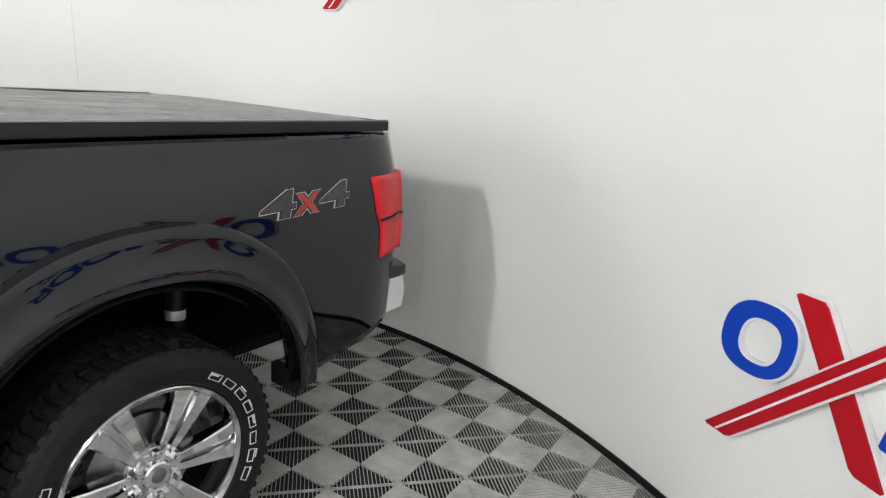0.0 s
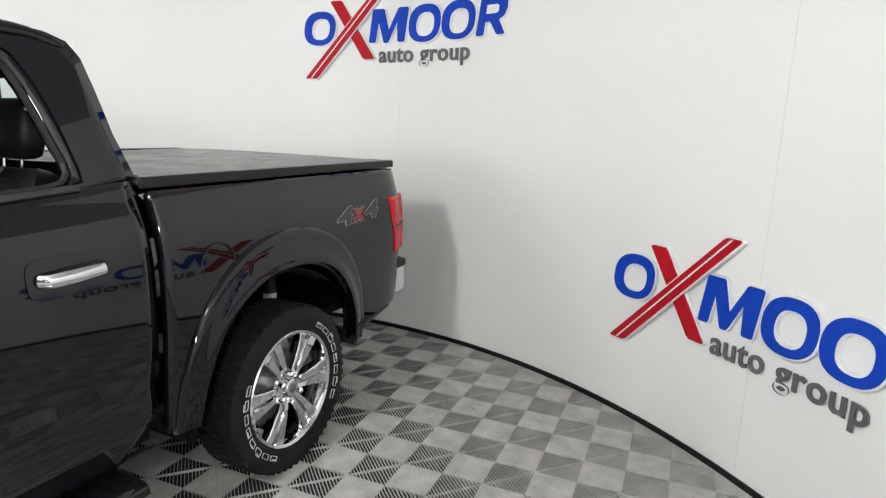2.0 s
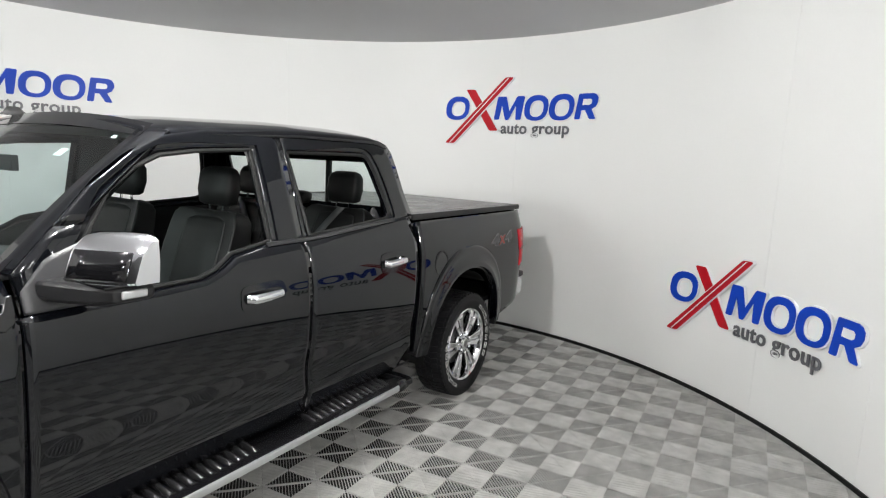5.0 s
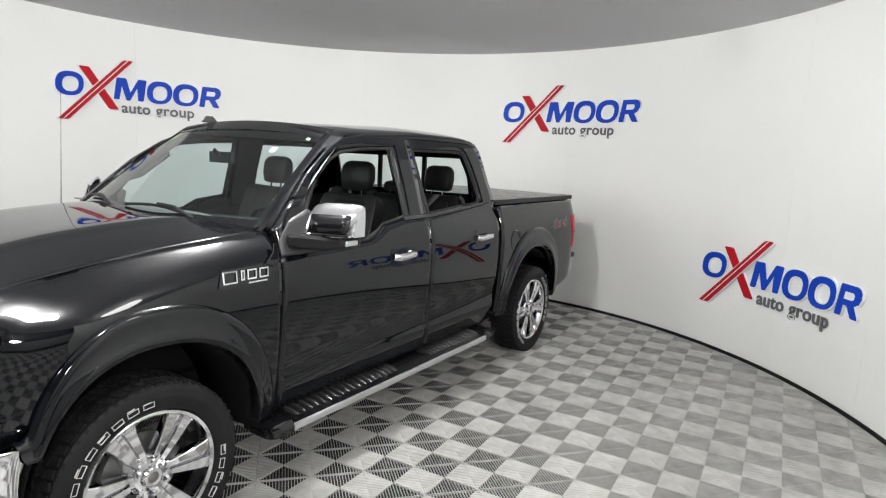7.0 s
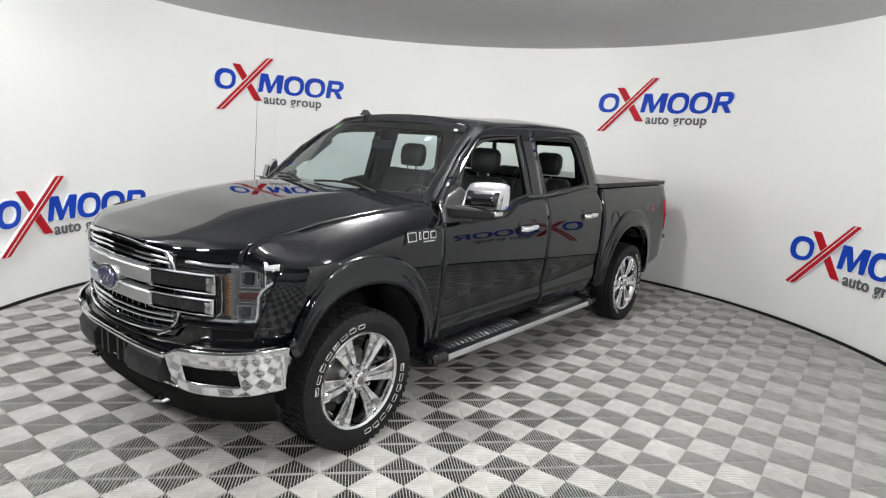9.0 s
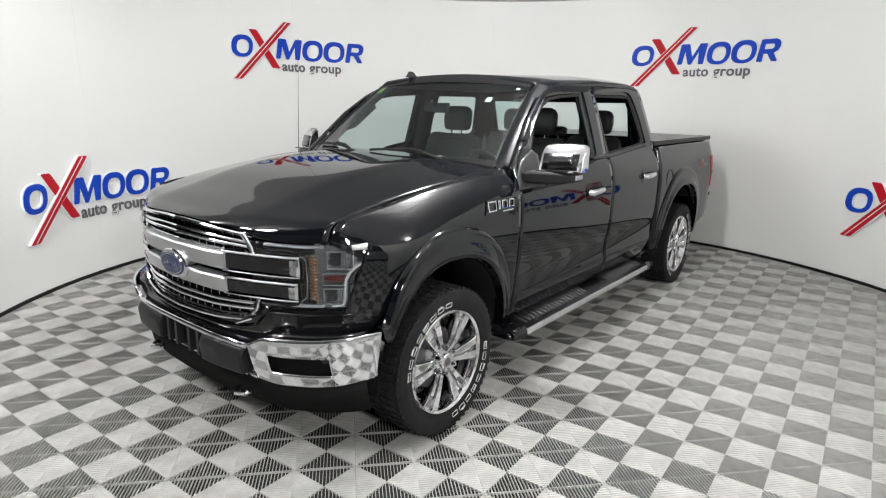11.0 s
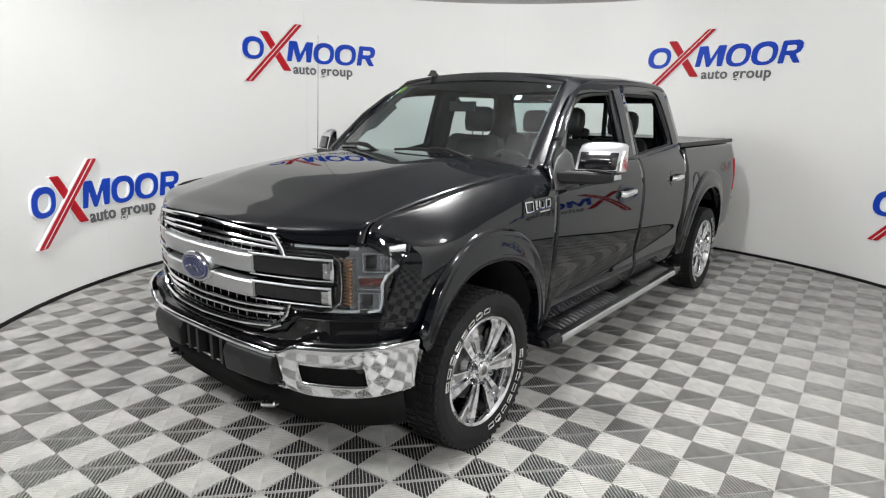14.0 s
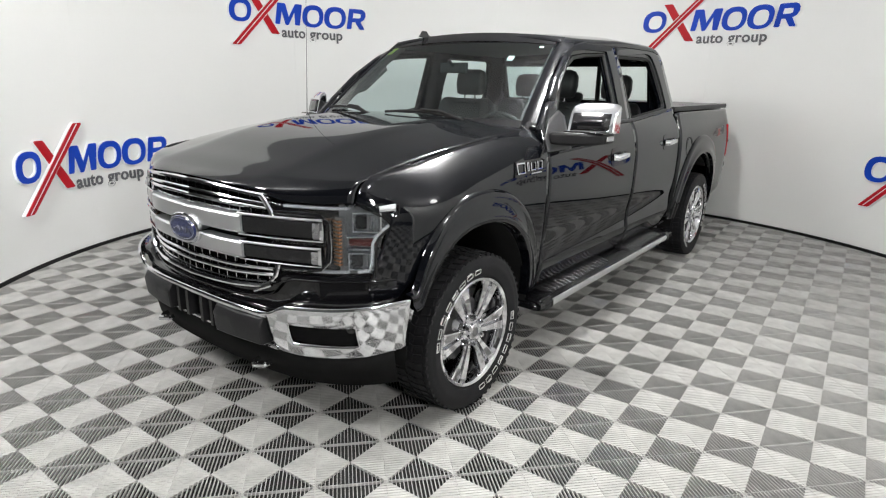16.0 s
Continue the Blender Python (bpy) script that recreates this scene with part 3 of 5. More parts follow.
part("windshield_foot_band", sheet([[shield(k, t) + Vector((0.0, 0, 0.003)) for k in span(-1, 1, 20)] for t in (-0.03, 0.0, 0.05)], (1, 0, 1)), GLOSS, truck)

# hood
HOOD_W = [(3.14, 0.898), (3.40, 0.893), (3.80, 0.872), (4.10, 0.853), (4.36, 0.838), (4.72, 0.830)]
HOOD_E = [(3.10, 1.374), (3.40, 1.356), (3.80, 1.316), (4.10, 1.272), (4.36, 1.220), (4.50, 1.198), (4.60, 1.182), (4.70, 1.176)]


def hood_z(x, k):
    e = smooth_line(HOOD_E, x)
    rise = smooth_line([(3.16, 0.050), (3.5, 0.066), (4.0, 0.068), (4.4, 0.045), (4.62, 0.022), (4.70, 0.012)], x)
    a = abs(k)
    dome = 1 - smooth_line([(0, 0.0), (0.25, 0.004), (0.47, 0.02), (0.54, 0.09), (0.62, 0.27), (0.76, 0.54), (0.9, 0.80), (1.0, 1.0)], a)
    return e + rise * dome


def hood_lip(k):
    """Height of the hood's front edge: over the grille's rim, lower over the lamps."""
    return smooth_line([(0, 1.186), (0.40, 1.172), (0.56, 1.156), (0.66, 1.128), (0.75, 1.122), (1.0, 1.122)], abs(k))


rows = []
for s0 in span(0, 1, 30) + [1.02, 1.04, 1.06, 1.08, 1.10, 1.12, 1.14, 1.16, 1.18, 1.19, 1.195, 1.2]:
    r = []
    for k in span(-1, 1, 64):
        xf = nose_x(0.835 * k) - 0.012
        roll = 0.10 - 0.04 * k * k
        if s0 <= 1:
            x = 3.14 + (xf - roll - 3.14) * s0
            z = hood_z(x, k)
        else:
            f = (s0 - 1) / 0.2
            x = xf - roll + roll * math.sin(f * math.pi / 2)
            z = hood_z(x, k)
            z -= (hood_z(xf, k) - hood_lip(k)) * (1 - math.cos(f * math.pi / 2))
        r.append((x, k * smooth_line(HOOD_W, x), z))
    rows.append(r)
part("hood", sheet(rows, (0, 0, 1)), PAINT, truck, solid=0.012, angle=60)
# cowl with its louvres
bm = sheet([[(3.10 + 0.20 * (1 - k * k) * (1 - t) + 0.16 * t + 0.03, 0.88 * k, 1.372 + 0.028 * (1 - k * k) - 0.012 * t) for k in span(-1, 1, 20)] for t in span(0, 1, 3)], (0, 0, 1))
part("cowl", bm, PLASTIC, truck, solid=0.01)

def band(bm, y0, y1, z0, z1, off, depth, n=24, zf=None):
    """A bar that follows the nose: off ahead of the plan curve, depth thick."""
    secs = []
    for y in span(y0, y1, n):
        a, b = (zf(y) if zf else (z0, z1))
        x = nose_x(y) + off
        c = min(0.008, (b - a) * 0.3)
        secs.append([Vector((x - depth, y, a)), Vector((x - c, y, a)), Vector((x, y, a + c)), Vector((x, y, b - c)), Vector((x - c, y, b)), Vector((x - depth, y, b))])
    return loft(bm, secs)


# dark nose core behind grille and lamps
part("nose_core", band(bmesh.new(), -0.90, 0.90, 0.60, 1.105, -0.10, 0.05, 40), UNDER, truck)
part("nose_panel", band(bmesh.new(), -0.93, 0.93, 0.60, 0.80, -0.012, 0.05, 40, zf=lambda y: (0.60, smooth_line([(0, 0.725), (0.45, 0.735), (0.56, 0.79), (0.7, 0.80), (0.93, 0.80)], abs(y)))), GLOSS, truck, "gloss black panel above the bumper")
part("nose_ledge", band(bmesh.new(), -0.95, 0.95, 0.768, 0.776, 0.012, 0.05, 40, zf=lambda y: (lambda z: (z, z + 0.010))(smooth_line([(0, 0.672), (0.50, 0.690), (0.58, 0.770), (0.62, 0.778), (0.95, 0.778)], abs(y)))), GLOSS, truck, "thin gloss black ledge")

grille = part("grille", band(bmesh.new(), -0.76, 0.76, 0.72, 1.14, -0.060, 0.02, 40), UNDER, truck, "black grille with chrome bars and mesh")


def rim_top(y):
    return 1.172 - 0.028 * (y / 0.486) ** 2


def rim_low(y):
    return 0.716 + 0.022 * (y / 0.49) ** 2


def mesh_zone(lo, hi, wid, cols):
    for i in range(-cols, cols + 1):
        y = i * wid / (cols + 0.5)
        x = nose_x(y)
        part("mesh_upright", box(bmesh.new(), x - 0.05, x - 0.010, y - 0.0028, y + 0.0028, lo(y), hi(y)), CHROME, grille, smooth=False)
    for f, h, off, mat in ((0.10, 0.004, -0.010, CHROME), (0.40, 0.0085, 0.004, CHROME), (0.62, 0.0085, 0.004, CHROME), (0.88, 0.004, -0.010, CHROME)):
        def at(y, f=f, h=h):
            z = lo(y) + (hi(y) - lo(y)) * f
            return (z - h, z + h)
        part("mesh_bar", band(bmesh.new(), -wid, wid, 0, 0, off, 0.024, 26, zf=at), mat, grille)


mesh_zone(lambda y: 1.048, rim_top, 0.505, 8)
mesh_zone(rim_low, lambda y: 0.860, 0.520, 8)
part("upper_rim", band(bmesh.new(), -0.490, 0.490, 0, 0, 0.012, 0.05, 26, zf=lambda y: (rim_top(y) - 0.010, rim_top(y) + 0.008)), CHROME, grille)
part("lower_rim", band(bmesh.new(), -0.475, 0.475, 0, 0, 0.020, 0.06, 26, zf=lambda y: (rim_low(y) - 0.012, rim_low(y) + 0.006)), CHROME, grille)
for sg in (1, -1):
    rod_pts = [(nose_x(0.484) + 0.004, sg * 0.484, 1.144), (nose_x(0.505) + 0.004, sg * 0.505, 1.118), (nose_x(0.528) + 0.006, sg * 0.528, 1.080), (nose_x(0.536) + 0.006, sg * 0.540, 1.052)]
    part("side_rim", rod(bmesh.new(), rod_pts, 0.011, 8), CHROME, grille)
    rod_pts = [(nose_x(0.47) + 0.012, sg * 0.470, 0.736), (nose_x(0.515) + 0.012, sg * 0.515, 0.760), (nose_x(0.545) + 0.010, sg * 0.545, 0.795), (nose_x(0.556) + 0.006, sg * 0.556, 0.845)]
    part("side_rim", rod(bmesh.new(), rod_pts, 0.010, 8), CHROME, grille)
    part("corner_foot", rod(bmesh.new(), [(nose_x(0.44) + 0.022, sg * 0.44, 0.712), (nose_x(0.52) + 0.022, sg * 0.53, 0.752)], 0.009, 6), CHROME, grille)
part("main_bar", band(bmesh.new(), -0.385, 0.385, 0.968, 1.050, 0.022, 0.06, 26), SATIN, grille, "broad satin chrome bar")
part("main_bar", band(bmesh.new(), -0.385, 0.385, 0.858, 0.930, 0.022, 0.06, 26), SATIN, grille, "broad satin chrome bar")
for sg in (1, -1):
    for z0, z1, ya, yb in ((0.960, 1.062, 0.37, 0.750), (0.848, 0.936, 0.37, 0.742)):
        a, b = sorted((sg * ya, sg * yb))
        part("slot", band(bmesh.new(), a, b, z0 + 0.008, z1 - 0.012, 0.010, 0.05, 18), GLOSS, grille, "gloss black slot")
        part("slot_edge", band(bmesh.new(), a, b, z1 - 0.012, z1, 0.020, 0.06, 18), CHROME, grille)
        part("slot_edge", band(bmesh.new(), a, b, z0, z0 + 0.006, 0.018, 0.06, 18), CHROME, grille)
        a, b = sorted((sg * (yb - 0.040), sg * (yb - 0.014)))
        part("slot_end", band(bmesh.new(), a, b, z0 + 0.010, z1 - 0.016, 0.0125, 0.02, 4), LAMPGREY, grille, "dark chrome slot end")
        a, b = sorted((sg * (yb - 0.010), sg * yb))
        part("slot_edge", band(bmesh.new(), a, b, z0 + 0.004, z1 - 0.004, 0.018, 0.05, 3), CHROME, grille)
    # black rounded frame round the two slots, with a thin bright outer edge
    for m0, off, grow, r in ((GLOSS, 0.004, 0.008, 0.008), (CHROME, -0.002, 0.017, 0.0026)):
        loop = [(0.545, 1.066 + grow), (0.700, 1.066 + grow), (0.735, 1.062 + grow), (0.752 + grow * 0.7, 1.040), (0.756 + grow * 0.7, 0.955), (0.752 + grow * 0.7, 0.872), (0.730, 0.846 - grow), (0.690, 0.840 - grow), (0.560, 0.840 - grow)]
        part("slot_frame", rod(bmesh.new(), [(nose_x(y) + off, sg * y, z) for y, z in loop], r, 8), m0, grille)


# oval emblem
def oval_disc(bm, x0, x1, ry, rz, zc=0.938, n=40):
    secs = []
    for x, f in ((x0, 1.0), (x1 - 0.006, 1.0), (x1, 0.93)):
        secs.append([Vector((x, ry * f * math.cos(2 * math.pi * i / n), zc + rz * f * math.sin(2 * math.pi * i / n))) for i in range(n)])
    return loft(bm, secs)


emblem = part("emblem", oval_disc(bmesh.new(), 4.66, 4.742, 0.132, 0.074), CHROME, truck, "blue oval emblem in a chrome rim", angle=30)
part("emblem_field", oval_disc(bmesh.new(), 4.67, 4.747, 0.116, 0.060), EMBLEM, emblem, angle=30)
part("emblem_line", ring(bmesh.new(), [(0.104 * math.cos(q), 0.938 + 0.050 * math.sin(q)) for q in span(0, 2 * math.pi, 40)[:-1]], [(0.100 * math.cos(q), 0.938 + 0.0465 * math.sin(q)) for q in span(0, 2 * math.pi, 40)[:-1]], lambda u, v, w: Vector((4.747 + w, u, v)), 0.0015), CHROME, emblem)
bm = bmesh.new()
rod(bm, [(4.749, y, z - 0.002) for y, z in ((0.075, 0.918), (0.05, 0.953), (0.03, 0.925), (0.0, 0.945), (-0.02, 0.925), (-0.045, 0.943), (-0.07, 0.930))], 0.0032, 6)
part("emblem_scroll", bm, CHROME, emblem)


# headlamps: a clear cover that flares out at the top, over a grey housing
def lamp_end(z):
    return smooth_line([(0.79, 0.900), (0.93, 0.902), (0.98, 0.910), (1.03, 0.940), (1.07, 0.952), (1.13, 0.952)], z)


def lamp_sheet(sg, off, y0, z0, z1):
    rows = []
    for z in span(z0, z1, 18):
        ye = lamp_end(z) - (0.010 if off < -0.02 else 0)
        rows.append([(nose_x(y0 + (ye - y0) * f) + off, sg * (y0 + (ye - y0) * f), z) for f in span(0, 1, 20)])
    return sheet(rows, (1, sg * 0.3, 0))


for sg in (1, -1):
    h = part("headlight", lamp_sheet(sg, -0.062, 0.52, 0.806, 1.112), LAMPGREY, truck, "clear headlight with chrome reflectors and an amber side strip", solid=0.02)
    turn = Matrix.Rotation(sg * radians(40), 4, "Z")
    for zc, yc, hz in ((1.042, 0.862, 0.040), (0.870, 0.848, 0.036)):
        m = Matrix.Translation((nose_x(yc) - 0.036, sg * yc, zc)) @ turn
        hood_box = box(bmesh.new(), -0.04, 0.016, -0.062, 0.062, hz - 0.003, hz + 0.003, m)
        box(hood_box, -0.04, 0.016, -0.062, 0.062, -hz - 0.003, -hz + 0.003, m)
        box(hood_box, -0.04, 0.016, -0.062, -0.056, -hz, hz, m)
        box(hood_box, -0.04, 0.016, 0.056, 0.062, -hz, hz, m)
        part("reflector_bowl", hood_box, CHROME, h)
        part("reflector_back", box(bmesh.new(), -0.042, -0.034, -0.056, 0.056, -hz, hz, m), GLOSS, h)
        part("projector_lens", box(bmesh.new(), -0.034, 0.008, -0.050 if sg > 0 else 0.002, -0.002 if sg > 0 else 0.050, -hz + 0.008, hz - 0.008, m), GLOSS, h, bevel=0.01)
        for k in (0.2, 0.5, 0.8):
            part("lens_rib", box(bmesh.new(), -0.03, 0.002, sg * (0.008 + 0.042 * k) - 0.002, sg * (0.008 + 0.042 * k) + 0.002, -hz + 0.012, hz - 0.012, m), CHROME, h)
    part("strip_backing", box(bmesh.new(), nose_x(0.778) - 0.050, nose_x(0.778) - 0.026, sg * 0.779 - 0.022, sg * 0.779 + 0.022, 0.850, 1.062), STEEL, h)
    for i in range(13):
        z = 0.856 + i * 0.0158
        part("amber_rib", box(bmesh.new(), nose_x(0.778) - 0.045, nose_x(0.778) - 0.010, sg * 0.779 - 0.019, sg * 0.779 + 0.019, z, z + 0.0085), AMBER, h, "amber reflector rib")
    for z in (0.980, 0.924):
        part("chrome_bar", band(bmesh.new(), *sorted((sg * 0.805, sg * 0.890)), z - 0.006, z + 0.006, -0.020, 0.03, 10), CHROME, h)
    part("marker", band(bmesh.new(), *sorted((sg * 0.805, sg * 0.885)), 0.934, 0.968, -0.034, 0.02, 10), MARKER, h, "dark red side marker")
    guide = [(0.905, 1.100), (0.940, 1.104), (0.943, 1.070), (0.930, 1.030), (0.900, 0.985), (0.888, 0.950), (0.886, 0.860), (0.876, 0.826), (0.840, 0.820)]
    part("light_bar", rod(bmesh.new(), [(nose_x(y) - 0.018, sg * y, z) for y, z in guide], [0.014, 0.017, 0.015, 0.011, 0.008, 0.007, 0.007, 0.007, 0.006], 8), LGUIDE, h, "frosted light guide")
    part("upper_guide", band(bmesh.new(), *sorted((sg * 0.56, sg * 0.80)), 1.094, 1.106, -0.026, 0.02, 12), LGUIDE, h)
    part("lower_guide", band(bmesh.new(), *sorted((sg * 0.58, sg * 0.80)), 0.812, 0.824, -0.026, 0.02, 12), LGUIDE, h)
    g = part("lamp_cover", lamp_sheet(sg, 0.0, 0.52, 0.802, 1.117), CLEAR, h, "clear lamp cover", solid=0.004)
    g.visible_shadow = False
    edge = [(lamp_end(z), z) for z in span(0.802, 1.117, 16)]
    part("lamp_seal", rod(bmesh.new(), [(nose_x(y) - 0.004, sg * (y + 0.004), z) for y, z in edge], 0.006, 6), BLACK, h)

# front bumper
BUMP = [(0.0, 4.738), (0.30, 4.730), (0.52, 4.702), (0.646, 4.676), (0.76, 4.625), (0.86, 4.560), (0.93, 4.490), (0.99, 4.400), (1.03, 4.310), (1.045, 4.262)]
def bump_x(y):
    return smooth_line(BUMP, abs(y))
def bump_top(y):
    return smooth_line([(0.0, 0.640), (0.40, 0.638), (0.52, 0.637), (0.57, 0.652), (0.62, 0.680), (0.66, 0.690), (0.91, 0.698), (1.045, 0.712)], abs(y))
def bump_low(y):
    return smooth_line([(0.0, 0.446), (0.5, 0.440), (0.7, 0.434), (0.9, 0.446), (1.0, 0.466), (1.045, 0.480)], abs(y))
def bump_pt(y, z):
    a, b = bump_low(y), bump_top(y)
    f = (z - a) / (b - a)
    bow = -0.030 * max(0.0, 1 - f) - 0.030 * max(0.0, 1 - f) ** 3 - 0.012 * max(0, (f - 0.94) / 0.06) ** 2
    ye = abs(y) if abs(y) < 0.9 else 0.9 + (abs(y) - 0.9) * (1 - 0.20 * (1 - f))
    return Vector((bump_x(ye) + bow, math.copysign(ye, y), z))
def bump_row(y, z0, z1):
    return [bump_pt(y, z0 + (z1 - z0) * k) for k in (0, 0.17, 0.34, 0.5, 0.66, 0.82, 0.94, 0.97, 1.0)]
FOG_LOW, FOG_HIGH, FOG_A, FOG_B = 0.522, 0.642, 0.650, 0.905
bm = bmesh.new()
for sg in (1, -1):
    ys = spread(0.54, 1.045, 30, (FOG_A, FOG_B))
    grid = []
    for y in ys:
        a, b = bump_low(y), bump_top(y)
        hi = max(FOG_LOW + 0.05, min(FOG_HIGH, b - 0.03))
        zs = span(a, FOG_LOW, 6) + span(FOG_LOW, hi, 6)[1:] + [hi + (b - hi) * k for k in (0.35, 0.7, 0.88, 0.95, 1.0)]
        grid.append([bm.verts.new(bump_pt(sg * y, z)) for z in zs])
    for p, q, y0, y1 in zip(grid, grid[1:], ys, ys[1:]):
        for n in range(len(p) - 1):
            if FOG_A - 0.001 < y0 and y1 < FOG_B + 0.001 and 5 <= n < 10:
                continue
            c = (p[n], q[n], q[n + 1], p[n + 1])
            bm.faces.new(c if sg > 0 else c[::-1])
sheet([bump_row(y, bump_top(y) - 0.026, bump_top(y)) for y in span(-0.54, 0.54, 30)], (1, 0, 0), bm)
sheet([bump_row(y, bump_low(y), bump_low(y) + 0.022) for y in span(-0.54, 0.54, 30)], (1, 0, 0), bm)
bmesh.ops.remove_doubles(bm, verts=bm.verts, dist=0.0008)
bumper = part("front_bumper", bm, CHROME, truck, "chrome front bumper with black centre", solid=0.02, angle=60)
bm = bmesh.new()
rows = [[Vector((bump_x(y) - 0.045 - 0.10 * t, y, bump_top(y) - 0.0 + 0.004)) for y in span(-0.97, 0.97, 40)] for t in (0, 0.5, 1)]
sheet(rows, (0, 0, 1), bm)
part("bumper_top_pad", bm, GLOSS, bumper, "gloss black pad on top of the bumper", solid=0.02)
bm = bmesh.new()
secs = [[Vector((bump_x(y) - 0.09, y, 0.47)), Vector((bump_x(y) - 0.07, y, 0.47)), Vector((bump_x(y) - 0.07, y, 0.630)), Vector((bump_x(y) - 0.09, y, 0.630))] for y in span(-0.96, 0.96, 30)]
loft(bm, secs)
part("bumper_backing", bm, UNDER, bumper)
for sg in (1, -1):
    a, b = sorted((sg * 0.205, sg * 0.520))
    secs = []
    for y in span(a, b, 8):
        x = bump_x(y)
        secs.append([Vector((x - 0.05, y, 0.474)), Vector((x + 0.006, y, 0.478)), Vector((x + 0.016, y, 0.572)), Vector((x - 0.004, y, 0.608)), Vector((x - 0.05, y, 0.610))])
    part("bumper_guard", loft(bmesh.new(), secs), PLASTIC, bumper, "black plastic bumper guard", bevel=0.008)
    for y in (0.065, 0.150):
        part("intake_rib", box(bmesh.new(), bump_x(y) - 0.06, bump_x(y) - 0.01, sg * y - 0.012, sg * y + 0.012, 0.478, 0.612), PLASTIC, bumper, smooth=False)
    bm = bmesh.new()
    m = Matrix.Translation((bump_x(0.85) - 0.085, sg * 0.862, 0.590)) @ Matrix.Rotation(sg * radians(30), 4, "Z")
    lathe(bm, [(0.0, -0.02), (0.022, -0.02), (0.028, 0.008), (0.02, 0.014), (0.0, 0.010)], 20, m @ Matrix.Rotation(radians(90), 4, "Z"))
    part("fog_lamp", bm, GLOSS, bumper, "small round fog lamp")
    bm = bmesh.new()
    hx, hy, hz = 4.640, sg * 0.430, 0.350
    rod(bm, [(hx - 0.16, hy - 0.03, hz + 0.03), (hx - 0.05, hy - 0.04, hz + 0.01), (hx + 0.03, hy - 0.035, hz), (hx + 0.055, hy, hz), (hx + 0.03, hy + 0.035, hz), (hx - 0.05, hy + 0.04, hz + 0.01), (hx - 0.16, hy + 0.03, hz + 0.03)], 0.014, 8)
    part("tow_hook", bm, CHROME, truck, "chrome tow hook")
bm = bmesh.new()
rows = [[Vector((bump_x(y) - 0.06 - 0.02 * t - (0.008 if t == 1 else 0), y, lerp([(0, bump_low(y) + 0.01), (0.5, 0.40), (1, 0.305)], t))) for y in span(-0.985, 0.985, 40)] for t in (0, 0.5, 0.52, 1)]
sheet(rows, (1, 0, 0), bm)
part("air_dam", bm, UNDER, truck, "black plastic air dam under the bumper", solid=0.012)

# tailgate, tail lamps, rear bumper, tonneau cover
part("tailgate", sheet([[(TAIL - 0.035 + 0.02 * abs(k) ** 6 + (0.02 if z > 1.36 else 0), k * 0.885, z) for k in span(-1, 1, 20)] for z in span(0.62, 1.405, 16)], (-1, 0, 0)), PAINT, truck, solid=0.06)
for sg in (1, -1):
    def lens_pt(u, z):
        """u from 0 at the front edge to 1 round the rear corner."""
        x = -0.895 - 0.03 * smooth_line([(0.88, 1.0), (1.0, 1.0), (1.06, 0.6), (1.10, 0.0), (1.25, -0.9)], z)
        x0 = min(x, -0.855)
        xx = x0 + (TAIL - 0.045 - x0) * min(1.0, u * 1.35)
        return Vector((xx, sg * (bed_y(max(xx, TAIL), z) + 0.006 - (0.13 * max(0.0, u - 0.72) / 0.28)), z))
    rows = [[lens_pt(u, z) for u in span(0, 1, 10)] for z in span(0.905, 1.245, 14)]
    t = part("tail_lamp", sheet(rows, (-0.5, sg, 0)), TAILRED, truck, "red tail lamp lens", solid=0.03)
    bm = bmesh.new()
    rod(bm, [lens_pt(u, 1.065) + Vector((0, sg * 0.003, 0)) for u in span(0.02, 0.7, 6)], 0.006, 6)
    part("lens_seam", bm, BLACK, t)
bm = bmesh.new()
secs = []
for y in span(-0.97, 0.97, 30):
    x = TAIL - 0.20 + 0.12 * abs(y / 0.97) ** 4
    secs.append([Vector((x + 0.14, y, 0.60)), Vector((x, y, 0.60)), Vector((x - 0.02, y, 0.68)), Vector((x, y, 0.765)), Vector((x + 0.14, y, 0.765))])
rb = part("rear_bumper", loft(bm, secs), CHROME, truck, "chrome rear bumper with a black step pad", bevel=0.008)
secs = []
for y in span(-0.985, 0.985, 30):
    x = TAIL - 0.205 + 0.12 * abs(y / 0.97) ** 4
    secs.append([Vector((x + 0.17, y, 0.768)), Vector((x, y, 0.768)), Vector((x, y, 0.815)), Vector((x + 0.17, y, 0.825))])
part("step_pad", loft(bmesh.new(), secs), PLASTIC, rb, bevel=0.006)
bm = bmesh.new()
CW = 0.925
cover = part("tonneau_cover", sheet([[(x, y, 1.447 + 0.012 * (1 - (y / CW) ** 4) + 0.003 * math.sin(x * 9 + y * 3)) for y in span(-CW, CW, 24)] for x in span(-1.045, GAP_C - 0.03, 30)], (0, 0, 1)), COVERM, truck, "black folding vinyl bed cover", solid=0.025)
for sg in (1, -1):
    bm = box(bmesh.new(), -1.05, GAP_C - 0.025, sg * (CW + 0.002), sg * (CW + 0.022), 1.412, 1.452)
    part("cover_rail", bm, PLASTIC, cover, bevel=0.004)
    part("cover_trim", box(bmesh.new(), -1.05, GAP_C - 0.025, sg * (CW + 0.003), sg * (CW + 0.016), 1.4525, 1.457), COVER_TRIM, cover, "pale edge trim")
part("cover_end", box(bmesh.new(), -1.065, -1.045, -CW, CW, 1.41, 1.452), PLASTIC, cover, bevel=0.004)
part("bed_floor", box(bmesh.new(), TAIL, GAP_C - 0.04, -0.9, 0.9, 0.62, 0.66), UNDER, truck)
part("cab_floor", box(bmesh.new(), GAP_C, 3.15, -0.93, 0.93, 0.45, 0.52), UNDER, truck)
